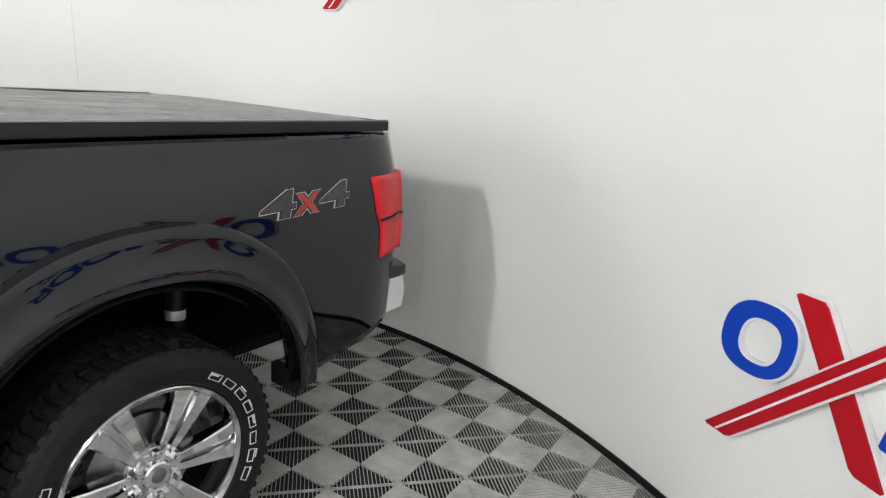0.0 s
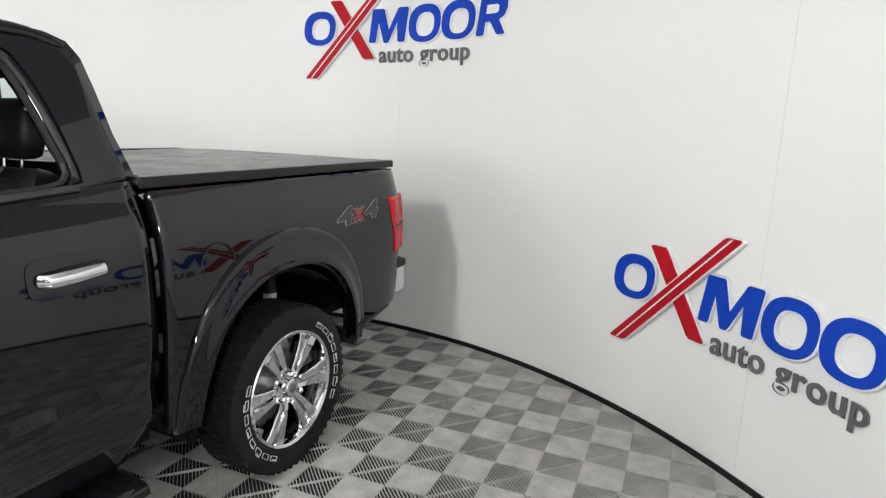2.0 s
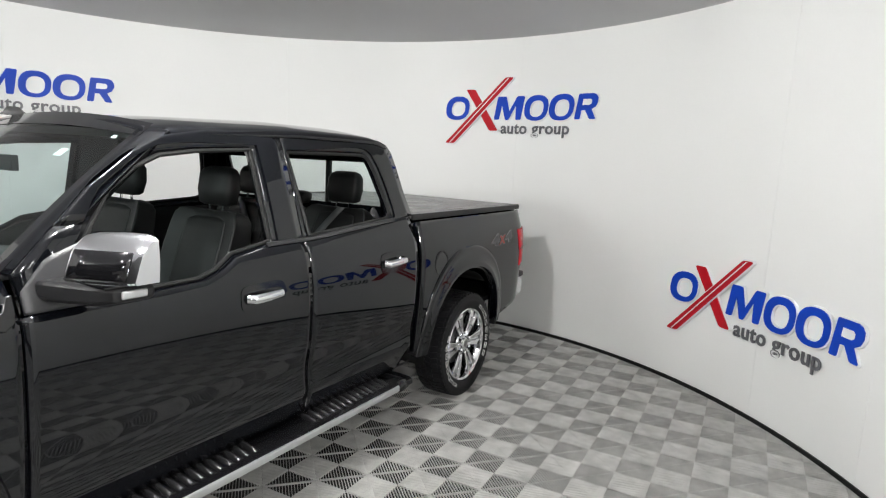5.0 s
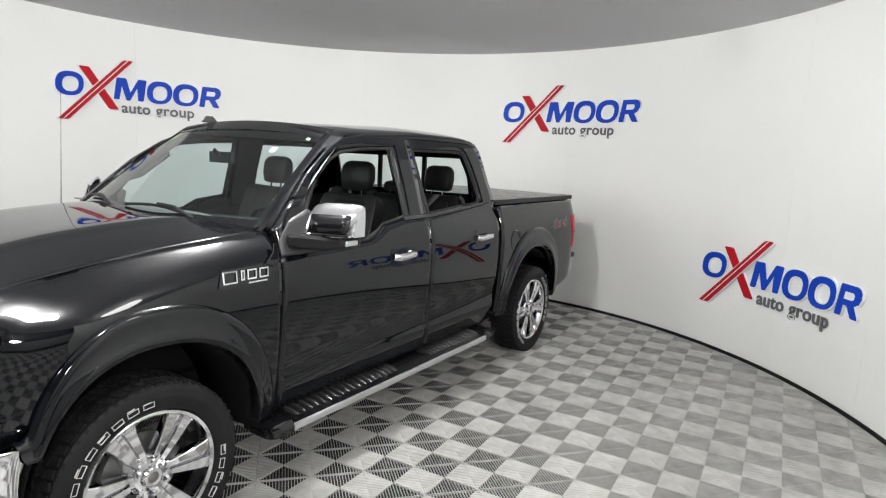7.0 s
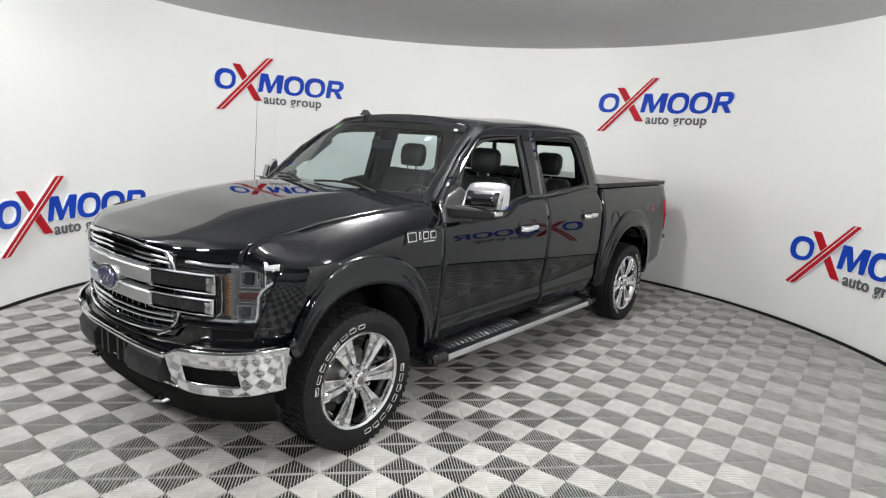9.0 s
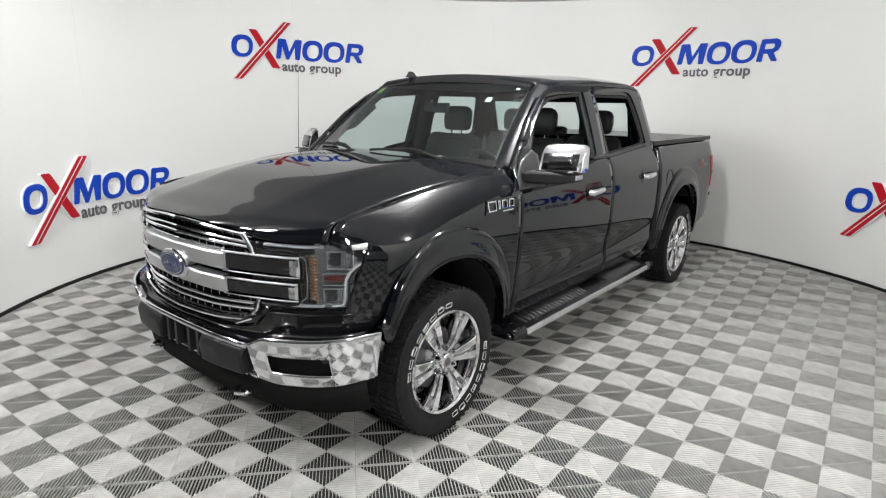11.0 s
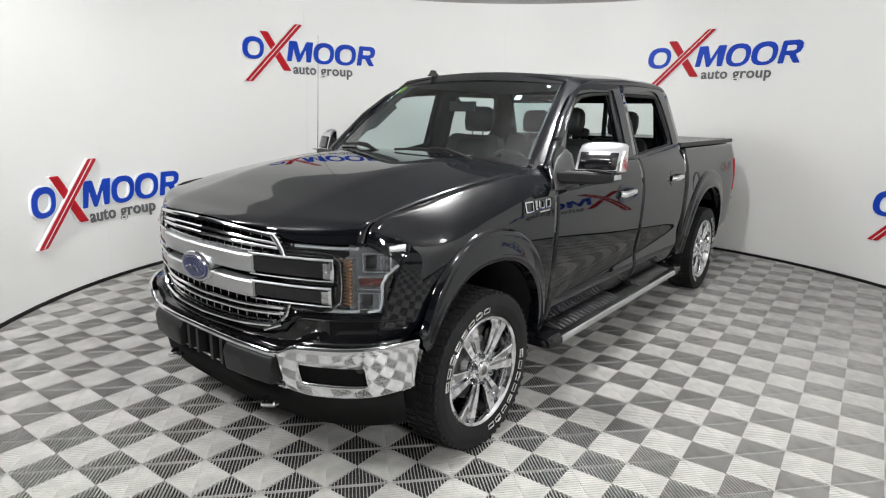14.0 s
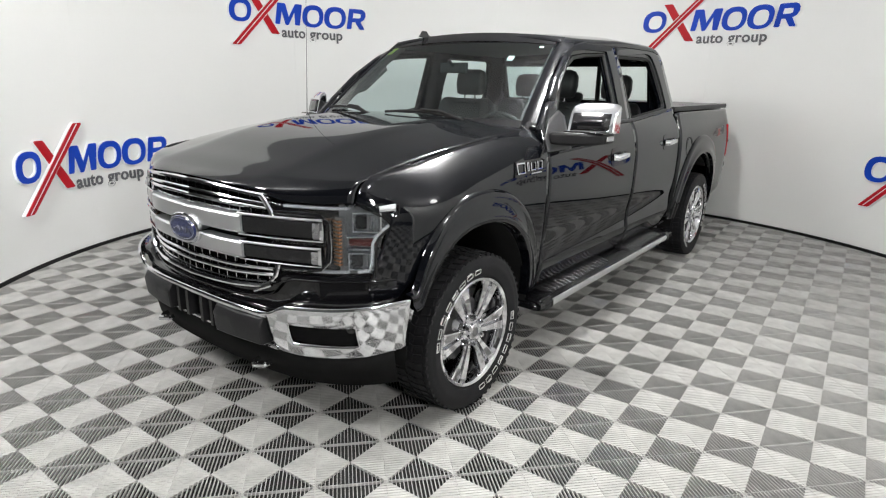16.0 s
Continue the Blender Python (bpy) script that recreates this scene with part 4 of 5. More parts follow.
part("chassis", box(box(bmesh.new(), -0.95, 4.3, -0.55, -0.42, 0.42, 0.60), -0.95, 4.3, 0.42, 0.55, 0.42, 0.60), UNDER, truck)
part("engine_bay", box(bmesh.new(), 3.2, 4.5, -0.5, 0.5, 0.45, 1.1), UNDER, truck)


# wheels
def tyre_mesh():
    R, w = 0.399, 0.135
    prof = [(0.262, -0.085), (0.275, -0.10), (0.32, -0.11), (0.37, -0.108), (0.388, -0.100), (R - 0.008, -0.09), (R - 0.008, 0.108), (0.392, 0.120), (0.382, w - 0.006), (0.362, w), (0.345, w), (0.341, w + 0.002), (0.325, w), (0.288, 0.127), (0.272, 0.108)]
    bm = lathe(bmesh.new(), prof, 72)
    core = mesh_of(bm, "tyre", TYRE, True, 35)
    # tread blocks
    bm = bmesh.new()
    for i in range(58):
        a = 2 * math.pi * i / 58
        for j, (y0, y1, sh) in enumerate(((-0.092, -0.052, 0.0), (-0.044, -0.002, 0.5), (0.006, 0.050, 0.0), (0.058, 0.106, 0.5))):
            b = a + sh * 2 * math.pi / 58
            m = Matrix.Rotation(-b, 4, "Y")
            box(bm, R - 0.012, R - (0.0 if j in (1, 2) else 0.002), y0, y1, -0.015, 0.015, m @ Matrix.Rotation(radians(12 if j % 2 else -12), 4, "X"))
        m = Matrix.Rotation(-a, 4, "Y")
        box(bm, 0.380, 0.394, 0.110, 0.1285, -0.009, 0.009, m)
    return core, mesh_of(bm, "tread", TYRE, False)


def rim_meshes():
    barrel = lathe(bmesh.new(), [(0.272, 0.108), (0.281, 0.120), (0.275, 0.127), (0.262, 0.120), (0.253, 0.095), (0.236, 0.02), (0.240, -0.080), (0.262, -0.086)], 64)
    spokes = []
    for i in range(6):
        a = 2 * math.pi * i / 6
        secs = []
        for r, hw, y0, y1 in ((0.050, 0.026, 0.045, 0.092), (0.085, 0.033, 0.050, 0.104), (0.13, 0.042, 0.055, 0.111), (0.19, 0.055, 0.065, 0.116), (0.235, 0.066, 0.075, 0.118), (0.262, 0.078, 0.080, 0.116), (0.268, 0.086, 0.085, 0.112)):
            prof = ((-0.86, y0), (-1.0, y1 - 0.022), (-0.93, y1 - 0.004), (-0.84, y1), (-0.24, y1 - 0.004), (-0.15, y1 - 0.024), (0.15, y1 - 0.024), (0.24, y1 - 0.004), (0.84, y1), (0.93, y1 - 0.004), (1.0, y1 - 0.022), (0.86, y0))
            secs.append([Vector((r, y, hw * f)) for f, y in prof])
        bm = loft(bmesh.new(), secs)
        bmesh.ops.transform(bm, matrix=Matrix.Rotation(-a, 4, "Y"), verts=bm.verts)
        spokes.append(mesh_of(bm, "spoke", RIMM, True, 25))
    hub = lathe(bmesh.new(), [(0.0, 0.118), (0.036, 0.117), (0.042, 0.112), (0.046, 0.098), (0.085, 0.092), (0.092, 0.08), (0.092, 0.03), (0.0, 0.03)], 40)
    nut_list = []
    for i in range(6):
        a = 2 * math.pi * (i + 0.5) / 6
        m = Matrix.Translation((0.069 * math.cos(a), 0.0, 0.069 * math.sin(a)))
        nb = lathe(bmesh.new(), [(0.0, 0.126), (0.009, 0.125), (0.0145, 0.118), (0.0155, 0.085)], 6, m)
        nut_list.append(mesh_of(nb, "lug_nut", CHROME, True, 30))
    cap = mesh_of(lathe(bmesh.new(), [(0.0, 0.1205), (0.020, 0.120), (0.024, 0.117)], 24), "cap", STEEL, True)
    disc = mesh_of(lathe(bmesh.new(), [(0.0, 0.0), (0.165, 0.0), (0.165, 0.025), (0.0, 0.025)], 40), "brake_disc", STEEL, True)
    return mesh_of(barrel, "rim", RIMM, True, 30), spokes, mesh_of(hub, "hub", RIMM, True, 30), nut_list, cap, disc


def marking(a0, a1, count):
    """Raised white outline bars along the sidewall."""
    bm = bmesh.new()
    for i in range(count):
        a = a0 + (a1 - a0) * (i + 0.5) / count
        w = abs(a1 - a0) / count * 0.36
        r0, r1 = 0.307, 0.330
        t = 0.0019
        y = 0.1305

        def P(r, b, h):
            return Vector((r * math.cos(b), y + h + 0.004 * (r - 0.296) / 0.04, r * math.sin(b)))
        o = [(r0, a - w), (r0, a + w), (r1, a + w), (r1, a - w)]
        q = [(r0 + t, a - w + t / 0.31), (r0 + t, a + w - t / 0.31), (r1 - t, a + w - t / 0.31), (r1 - t, a - w + t / 0.31)]
        ring(bm, o, q, P, 0.004)
        # a short inner bar, so that blocks differ
        k = (i * 7 + count) % 4
        zz = [(r0 + 0.014, r0 + 0.019), (r0 + 0.02, r0 + 0.025), (r0 + 0.026, r0 + 0.031), None][k]
        if zz:
            slab(bm, [(zz[0], a - w * 0.9), (zz[0], a + w * 0.4), (zz[1], a + w * 0.4), (zz[1], a - w * 0.9)], P, 0.004)
    return mesh_of(bm, "sidewall_marking", WHITEL, False)


TY, TREAD = tyre_mesh()
RIM, SPOKES, HUB, NUTS, CAP, DISC = rim_meshes()
MARKS = [marking(radians(0), radians(92), 8), marking(radians(175), radians(266), 8)]
for cx, turn in ((AXLE_R, -120), (AXLE_F, 0)):
    for sg in (1, -1):
        wheel = new("wheel")
        wheel.parent = truck
        wheel["label"] = "polished six-spoke alloy wheel with a black all-terrain tyre"
        wheel.location = (cx + 0.020, sg * 0.930, HUBZ - 0.006) if cx < 1 else (cx + 0.028, sg * 0.940, HUBZ - 0.006)
        wheel.scale = (1.028, 1.0, 1.028)
        wheel.rotation_euler = (0, 0, 0) if sg > 0 else (0, 0, math.pi)
        for nm, me in [("tyre", TY), ("tread", TREAD), ("rim", RIM), ("hub", HUB), ("cap", CAP), ("brake_disc", DISC)] + [("spoke", m) for m in SPOKES] + [("lug_nut", m) for m in NUTS] + [("sidewall_marking", m) for m in MARKS]:
            o = new(nm, me)
            o.parent = wheel
            o.rotation_euler = (0, radians(turn), 0)
            if nm == "tread":
                o["kind"] = "stuff"
bm = bmesh.new()
rod(bm, [(AXLE_R, -0.85, HUBZ), (AXLE_R, 0.85, HUBZ)], 0.06, 12)
part("rear_axle", bm, UNDER, truck)
bm = bmesh.new()
rod(bm, [(AXLE_F, -0.85, HUBZ), (AXLE_F, 0.85, HUBZ)], 0.05, 12)
part("front_axle", bm, UNDER, truck)
for sg in (1, -1):
    bm = bmesh.new()
    rod(bm, [(AXLE_R - 0.26, sg * 0.66, 0.42), (AXLE_R - 0.30, sg * 0.64, 0.92)], 0.034, 12)
    shock = part("shock_absorber", bm, PLASTIC, truck, "black shock absorber with a bright collar")
    part("collar", rod(bmesh.new(), [(AXLE_R - 0.283, sg * 0.649, 0.715), (AXLE_R - 0.286, sg * 0.647, 0.750)], 0.037, 12), EDGEW, shock)
    part("bolt", rod(bmesh.new(), [(AXLE_R - 0.36, sg * 0.68, 0.885), (AXLE_R - 0.24, sg * 0.68, 0.885)], 0.012, 8), STEEL, shock)
    bm = box(bmesh.new(), AXLE_R - 0.575, AXLE_R - 0.545, sg * 0.86, sg * 1.02, 0.435, 0.52)
    part("splash_flap", bm, PLASTIC, truck)

# running boards
for sg in (1, -1):
    y0, y1 = 0.93, 1.155
    secs = []
    for x in span(0.86, 3.20, 24):
        secs.append([Vector((x, sg * y0, 0.375)), Vector((x, sg * (y1 - 0.02), 0.372)), Vector((x, sg * y1, 0.385)), Vector((x, sg * (y1 - 0.004), 0.415)), Vector((x, sg * (y1 - 0.03), 0.428)), Vector((x, sg * y0, 0.436))])
    rb = part("running_board", loft(bmesh.new(), secs), GLOSS, truck, "black ribbed running board with a bright outer edge", bevel=0.004)
    rb.location = (0.034, -sg * 0.044, -0.026)
    bm = bmesh.new()
    secs = [[Vector((x, sg * (y1 - 0.003), 0.376)), Vector((x, sg * (y1 + 0.005), 0.380)), Vector((x, sg * (y1 + 0.006), 0.405)), Vector((x, sg * (y1 + 0.003), 0.412)), Vector((x, sg * (y1 - 0.006), 0.416)), Vector((x, sg * (y1 - 0.006), 0.41))] for x in (1.02, 3.06)]
    part("edge_strip", loft(bm, secs), SATIN, rb, "bright aluminium edge strip")
    for j, (xa, xb) in enumerate(((1.06, 1.78), (2.12, 3.04))):
        n = int((xb - xa) / 0.05)
        for i in range(n):
            x = xa + 0.05 * i
            bm = bmesh.new()
            secs = []
            for k in span(0, 1, 6):
                y = 0.955 + 0.16 * k
                h = 0.028 * math.sin(math.pi * min(1, 0.18 + k * 0.78)) + 0.004
                bend = 0.010 * math.sin(math.pi * k)
                secs.append([Vector((x + bend + 0.017 - 0.017 * math.cos(math.pi * q / 6), sg * y, 0.428 + h * math.sin(math.pi * q / 6) ** 0.7)) for q in range(7)])
            part("tread_rib", loft(bm, secs), RIBM, rb)
    for xa, xb in ((3.06, 3.215), (1.02, 0.865)):
        secs = []
        for f, ya, yb, za, zb in ((0.0, 0.97, y1 + 0.006, 0.366, 0.438), (0.35, 0.97, y1 + 0.005, 0.366, 0.440), (0.75, 0.98, y1 - 0.006, 0.368, 0.430), (1.0, 0.99, y1 - 0.040, 0.374, 0.408)):
            x = xa + (xb - xa) * f
            secs.append([Vector((x, sg * ya, za)), Vector((x, sg * yb, za)), Vector((x, sg * (yb + 0.002), (za + zb) / 2)), Vector((x, sg * (yb - 0.02), zb)), Vector((x, sg * ya, zb))])
        part("end_cap", loft(bmesh.new(), secs), GLOSS, rb, bevel=0.008)
    for x in (1.2, 2.0, 2.8):
        part("bracket", box(bmesh.new(), x - 0.03, x + 0.03, sg * 0.6, sg * 0.95, 0.39, 0.42), UNDER, rb)
    part("rocker_panel", sheet([[(x, sg * y, z) for y, z in ((0.90, 0.40), (0.955, 0.42), (0.985, 0.445))] for x in span(GAP_C + 0.02, GAP_A, 4)], (0, sg, -0.5)), PLASTIC, truck, solid=0.01)

# door mirrors, handles, badges
for sg in (1, -1):
    bm = bmesh.new()
    loft(bm, [[Vector((x0, sg * y, z0)), Vector((x1, sg * y, z0)), Vector((x1 + 0.01, sg * y, z1)), Vector((x0, sg * y, z1))] for y, x0, x1, z0, z1 in ((0.985, 2.90, 3.05, 1.290, 1.360), (1.06, 2.87, 3.03, 1.286, 1.362), (1.20, 2.83, 2.985, 1.290, 1.362), (1.285, 2.81, 2.945, 1.306, 1.358))])
    mir = part("door_mirror", bm, PLASTIC, truck, "door mirror with a chrome cap", bevel=0.016)
    secs = []
    for y, f, dz in ((1.078, 0.90, -0.016), (1.092, 0.97, -0.006), (1.13, 1.0, -0.002), (1.20, 1.0, 0.0), (1.262, 0.98, -0.003), (1.290, 0.93, -0.010), (1.304, 0.82, -0.022)):
        xc = 2.935 - 0.10 * (y - 1.078) / 0.22
        zb, zt = 1.362, 1.528 + dz
        secs.append([Vector((xc + u * f, sg * y, zb + (zt - zb) * v)) for u, v in ((-0.026, 0.0), (0.074, 0.0), (0.080, 0.05), (0.048, 0.64), (0.036, 0.74), (0.010, 0.92), (-0.008, 0.985), (-0.026, 1.0), (-0.030, 0.5))])
    part("chrome_cap", loft(bmesh.new(), secs), CHROME, mir, "chrome mirror cap", angle=28)
    face = []
    for y in span(1.094, 1.284, 4):
        xc = 2.935 - 0.10 * (y - 1.078) / 0.22
        face.append([(xc + 0.0815 - 0.032 * v, sg * y, 1.366 + 0.166 * (0.05 + 0.59 * v)) for v in (0.02, 0.5, 0.98)])
    part("cap_face", sheet(face, (1, sg * 0.4, 0.2)), GLOSS, mir, "dark mirror-bright front of the cap", solid=0.004)
    part("cap_seam", box(bmesh.new(), 2.84, 2.99, sg * 1.045, sg * 1.285, 1.3605, 1.3665), GLOSS, mir)
    part("mirror_signal", box(bmesh.new(), 2.845, 2.935, sg * 1.215, sg * 1.292, 1.318, 1.346, None), SATIN, mir, "silver turn signal lens", bevel=0.006)
    part("mirror_glass", sheet([[(2.935 - 0.10 * (y - 1.078) / 0.22 - 0.034, sg * y, z) for z in (1.372, 1.44, 1.512)] for y in span(1.09, 1.285, 4)], (-1, 0, 0)), CHROME, mir, solid=0.003)
    part("sail_panel", sheet([[(x, sg * (gh_y(z) + 0.006), z) for z in span(1.252, lerp([(2.80, 1.44), (2.86, 1.475), (3.00, 1.425), (3.095, 1.325)], x), 8)] for x in span(2.80, 3.095, 10)], (0, sg, 0)), SAIL, mir, "grey-black mirror mounting panel", solid=0.012)
    for x, z in ((2.115, 1.150), (1.06, 1.182)):
        y = side_y(z)
        cup = [(x - 0.012 + 0.135 * math.copysign(abs(math.cos(q)) ** 0.4, math.cos(q)), z - 0.002 + 0.064 * math.copysign(abs(math.sin(q)) ** 0.5, math.sin(q))) for q in [2 * math.pi * i / 32 for i in range(32)]]
        hd = part("door_handle", slab(bmesh.new(), cup, lambda u, v, w: Vector((u, sg * (side_y(v) + 0.0015 + w), v)), 0.0015), GLOSS, truck, "chrome door handle in a dark recess")
        bm = bmesh.new()
        rod(bm, [(x - 0.105, sg * (y + 0.004), z + 0.004), (x - 0.09, sg * (y + 0.032), z + 0.004), (x, sg * (y + 0.040), z), (x + 0.07, sg * (y + 0.030), z - 0.004), (x + 0.085, sg * (y + 0.004), z - 0.004)], 0.017, 12, up=(0, 0, 1), flat=1.35)
        part("grip", bm, CHROME, hd, "chrome grip")
    # fender badge: plain chrome blocks
    bd = part("fender_badge", slab(bmesh.new(), [(3.49, 1.135), (3.40, 1.128), (3.40, 1.142), (3.20, 1.142), (3.20, 1.215), (3.46, 1.212), (3.475, 1.18)], lambda u, v, w: Vector((u, sg * (fender_y(u, v + 0.016) + 0.002 + w), v + 0.016)), 0.006), GLOSS, truck, "chrome fender badge")
    def on_side(u, v, w):
        return Vector((u, sg * (fender_y(u, v + 0.016) + 0.008 + w), v + 0.016))

    for u0, u1, v0, v1 in ((3.392, 3.468, 1.150, 1.206), (3.352, 3.372, 1.158, 1.204), (3.284, 3.336, 1.158, 1.204), (3.214, 3.268, 1.158, 1.204)):
        e = 0.0065
        o = [(u0, v0), (u1, v0), (u1 - 0.006, v1), (u0 - 0.006, v1)]
        q = [(u0 + e, v0 + e), (u1 - e, v0 + e), (u1 - 0.006 - e, v1 - e), (u0 - 0.006 + e, v1 - e)]
        part("badge_block", ring(bmesh.new(), o, q, on_side, 0.005), CHROME, bd, smooth=False)
    part("badge_block", slab(bmesh.new(), [(3.22, 1.139), (3.33, 1.139), (3.33, 1.146), (3.22, 1.146)], on_side, 0.004), CHROME, bd, smooth=False)
    # fender vent ornament at the pillar foot
    bm = bmesh.new()
    slab(bm, [(3.128, 1.325), (3.150, 1.322), (3.165, 1.280), (3.222, 1.232), (3.165, 1.212), (3.135, 1.235), (3.128, 1.280)], lambda u, v, w: Vector((u, sg * (side_y(v) + 0.001 + w), v)), 0.008)
    part("fender_ornament", bm, GLOSS, truck, "gloss black fender ornament", bevel=0.004)
    # fuel flap outline
    bm = bmesh.new()
    if sg > 0:
        rod(bm, [(0.47 + 0.085 * math.cos(a), sg * (side_y(1.10) + 0.001), 1.10 + 0.085 * math.sin(a)) for a in span(0, 2 * math.pi, 32)], 0.003, 5)
        part("fuel_flap_joint", bm, BLACK, truck)
    # decal on the bed side
    dec = None
    for ch, mat, u0, wid, hgt in (("4", DECALG, -0.330, 0.142, 0.088), ("x", ORANGE, -0.472, 0.110, 0.070), ("4", DECALG, -0.588, 0.135, 0.088)):
        for grow, mt, lift in ((0.009, DECALW, 0.0015), (0.005, GLOSS, 0.0022), (0.001, mat, 0.003)):
            c = bpy.data.curves.new("decal", "FONT")
            c.body, c.size, c.extrude, c.offset = ch, 0.15, 0.0006, grow
            tmp = new("decal", c)
            me = bpy.data.meshes.new_from_object(tmp.evaluated_get(bpy.context.evaluated_depsgraph_get()))
            bpy.data.objects.remove(tmp)
            bm = bmesh.new()
            bm.from_mesh(me)
            xs, zs = [v.co.x for v in bm.verts], [v.co.y for v in bm.verts]
            for v in bm.verts:
                u = (v.co.x - min(xs)) / (max(xs) - min(xs))
                q = (v.co.y - min(zs)) / (max(zs) - min(zs))
                u = u0 - (u if sg > 0 else 1 - u) * (wid + grow * 1.2) + grow * 0.6
                z = 1.140 + q * (hgt + grow * 1.2) - grow * 0.6 - (u + 0.4) * 0.045
                v.co = Vector((u - (z - 1.14) * 0.25, sg * (bed_y(u, z) + lift + v.co.z), z))
            o = part("decal", bm, mt, dec or truck, "grey and orange four-wheel-drive decal" if dec is None else "", smooth=False)
            dec = dec or o

# aerial, roof fin, wipers
bm = bmesh.new()
rod(bm, [(3.25, -0.90, 1.36), (3.235, -0.90, 1.70), (3.215, -0.90, 2.20)], [0.003, 0.0016, 0.0010], 8)
part("aerial", bm, BLACK, truck, "thin black whip aerial")
bm = bmesh.new()
secs = [[Vector((2.38 + 0.13 * f0, -0.45 - w, 1.945 + z)), Vector((2.53 - 0.10 * f0, -0.45, 1.945 + z)), Vector((2.38 + 0.13 * f0, -0.45 + w, 1.945 + z))] for z, w, f0 in ((0, 0.022, 0.0), (0.018, 0.009, 0.22), (0.046, 0.003, 0.42))]
part("roof_fin", loft(bm, secs), BLACK, truck, "black shark-fin aerial")
for k0, k1 in ((0.55, -0.10), (-0.25, -0.92)):
    bm = bmesh.new()
    p = [shield(k0 + (k1 - k0) * f, 0.02 + 0.035 * math.sin(math.pi * f) + 0.03 * f) + Vector((0.014, 0, 0.016)) for f in span(0, 1, 8)]
    rod(bm, p, 0.009, 6)
    rod(bm, [shield(k0 + 0.05, 0.0) + Vector((0.03, 0, 0.02)), p[2] + Vector((0.012, 0, 0.02)), p[4] + Vector((0.005, 0, 0.012))], 0.009, 6)
    part("wiper", bm, BLACK, truck)

# cabin
def soft_box(name, x0, x1, y0, y1, z0, z1, mat, own, m=None, bev=0.04):
    return part(name, box(bmesh.new(), x0, x1, y0, y1, z0, z1, m), mat, own, bevel=bev)


part("dashboard", sheet([[(lerp([(0, 3.20), (0.3, 3.02), (0.75, 2.80), (0.85, 2.74), (1.0, 2.76)], t), y, lerp([(0, 1.36), (0.3, 1.375), (0.75, 1.35), (0.85, 1.30), (1.0, 0.85)], t) + (0.03 * math.exp(-((y - 0.42) / 0.22) ** 2) if t > 0.2 else 0)) for y in span(-0.88, 0.88, 20)] for t in span(0, 1, 20)], (-0.3, 0, 1)), CABIN, truck, solid=0.02)
bm = bmesh.new()
m = Matrix.Translation((2.62, 0.42, 1.26)) @ Matrix.Rotation(radians(-62), 4, "Y")
rod(bm, [m @ Vector((0.19 * math.cos(a), 0.19 * math.sin(a), 0)) for a in span(0, 2 * math.pi, 32)], 0.016, 8)
box(bm, -0.06, 0.06, -0.17, 0.17, -0.02, 0.015, m)
part("steering_wheel", bm, LEATHER, truck, bevel=0.01)


def seat(name, xb, yc, w, z0, lean, tall, head):
    """head: half width, height and lift of the headrest."""
    st = part(name, box(bmesh.new(), xb - 0.02, xb + 0.50, yc - w / 2, yc + w / 2, z0 - 0.08, z0 + 0.10), LEATHER, truck, "black leather car seat", bevel=0.05)
    m = Matrix.Translation((xb, yc, z0 + 0.06)) @ Matrix.Rotation(radians(-lean), 4, "Y")
    f0 = tall / 0.60
    for nm in ("bolster", "backrest"):
        secs = []
        for z, f, d in ((0.0, 0.94, 0.15), (0.15, 1.0, 0.16), (0.36, 1.0, 0.14), (0.50, 0.97, 0.12), (0.555, 0.93, 0.11), (0.585, 0.86, 0.085), (0.60, 0.72, 0.05)):
            hw = w / 2 * f
            if nm == "bolster":
                hw, d, z = hw * 0.62, d + 0.012, z * 0.94
                secs.append([m @ Vector((0.0, -hw, z * f0)), m @ Vector((d / 2, -hw, z * f0)), m @ Vector((d / 2 + 0.008, -hw * 0.5, z * f0)), m @ Vector((d / 2 + 0.008, hw * 0.5, z * f0)), m @ Vector((d / 2, hw, z * f0)), m @ Vector((0.0, hw, z * f0))])
            else:
                secs.append([m @ Vector((-d / 2, -hw * 0.9, z * f0)), m @ Vector((d / 2 + 0.03, -hw, z * f0)), m @ Vector((d / 2, -hw * 0.66, z * f0)), m @ Vector((d / 2 - 0.004, 0, z * f0)), m @ Vector((d / 2, hw * 0.66, z * f0)), m @ Vector((d / 2 + 0.03, hw, z * f0)), m @ Vector((-d / 2, hw * 0.9, z * f0))])
        part("cushion" if nm == "bolster" else nm, loft(bmesh.new(), secs), LEATHER, st, angle=50, bevel=0.012)
    top = m @ Vector((0, 0, tall))
    hw0, high, lift = head
    for dy in (-0.055, 0.055):
        bm = bmesh.new()
        rod(bm, [top + Vector((0.01, dy, -0.03)), top + Vector((0.005, dy, lift + 0.02))], 0.007, 8)
        part("headrest_post", bm, CHROME, st)
    secs = []
    for f, wf, d in ((0.0, 0.70, 0.05), (0.06, 0.90, 0.085), (0.4, 1.0, 0.105), (0.78, 0.97, 0.095), (0.93, 0.82, 0.065), (1.0, 0.55, 0.03)):
        o = top + Vector((-0.02 * f, 0, lift + high * f))
        secs.append([o + Vector((d / 2 * c, hw0 * wf * s, 0)) for c, s in ((-1, -0.8), (-0.6, -1), (0.6, -1), (1, -0.8), (1.1, 0), (1, 0.8), (0.6, 1), (-0.6, 1), (-1, 0.8))])
    part("headrest", loft(bmesh.new(), secs), LEATHER, st, angle=60)
    return st


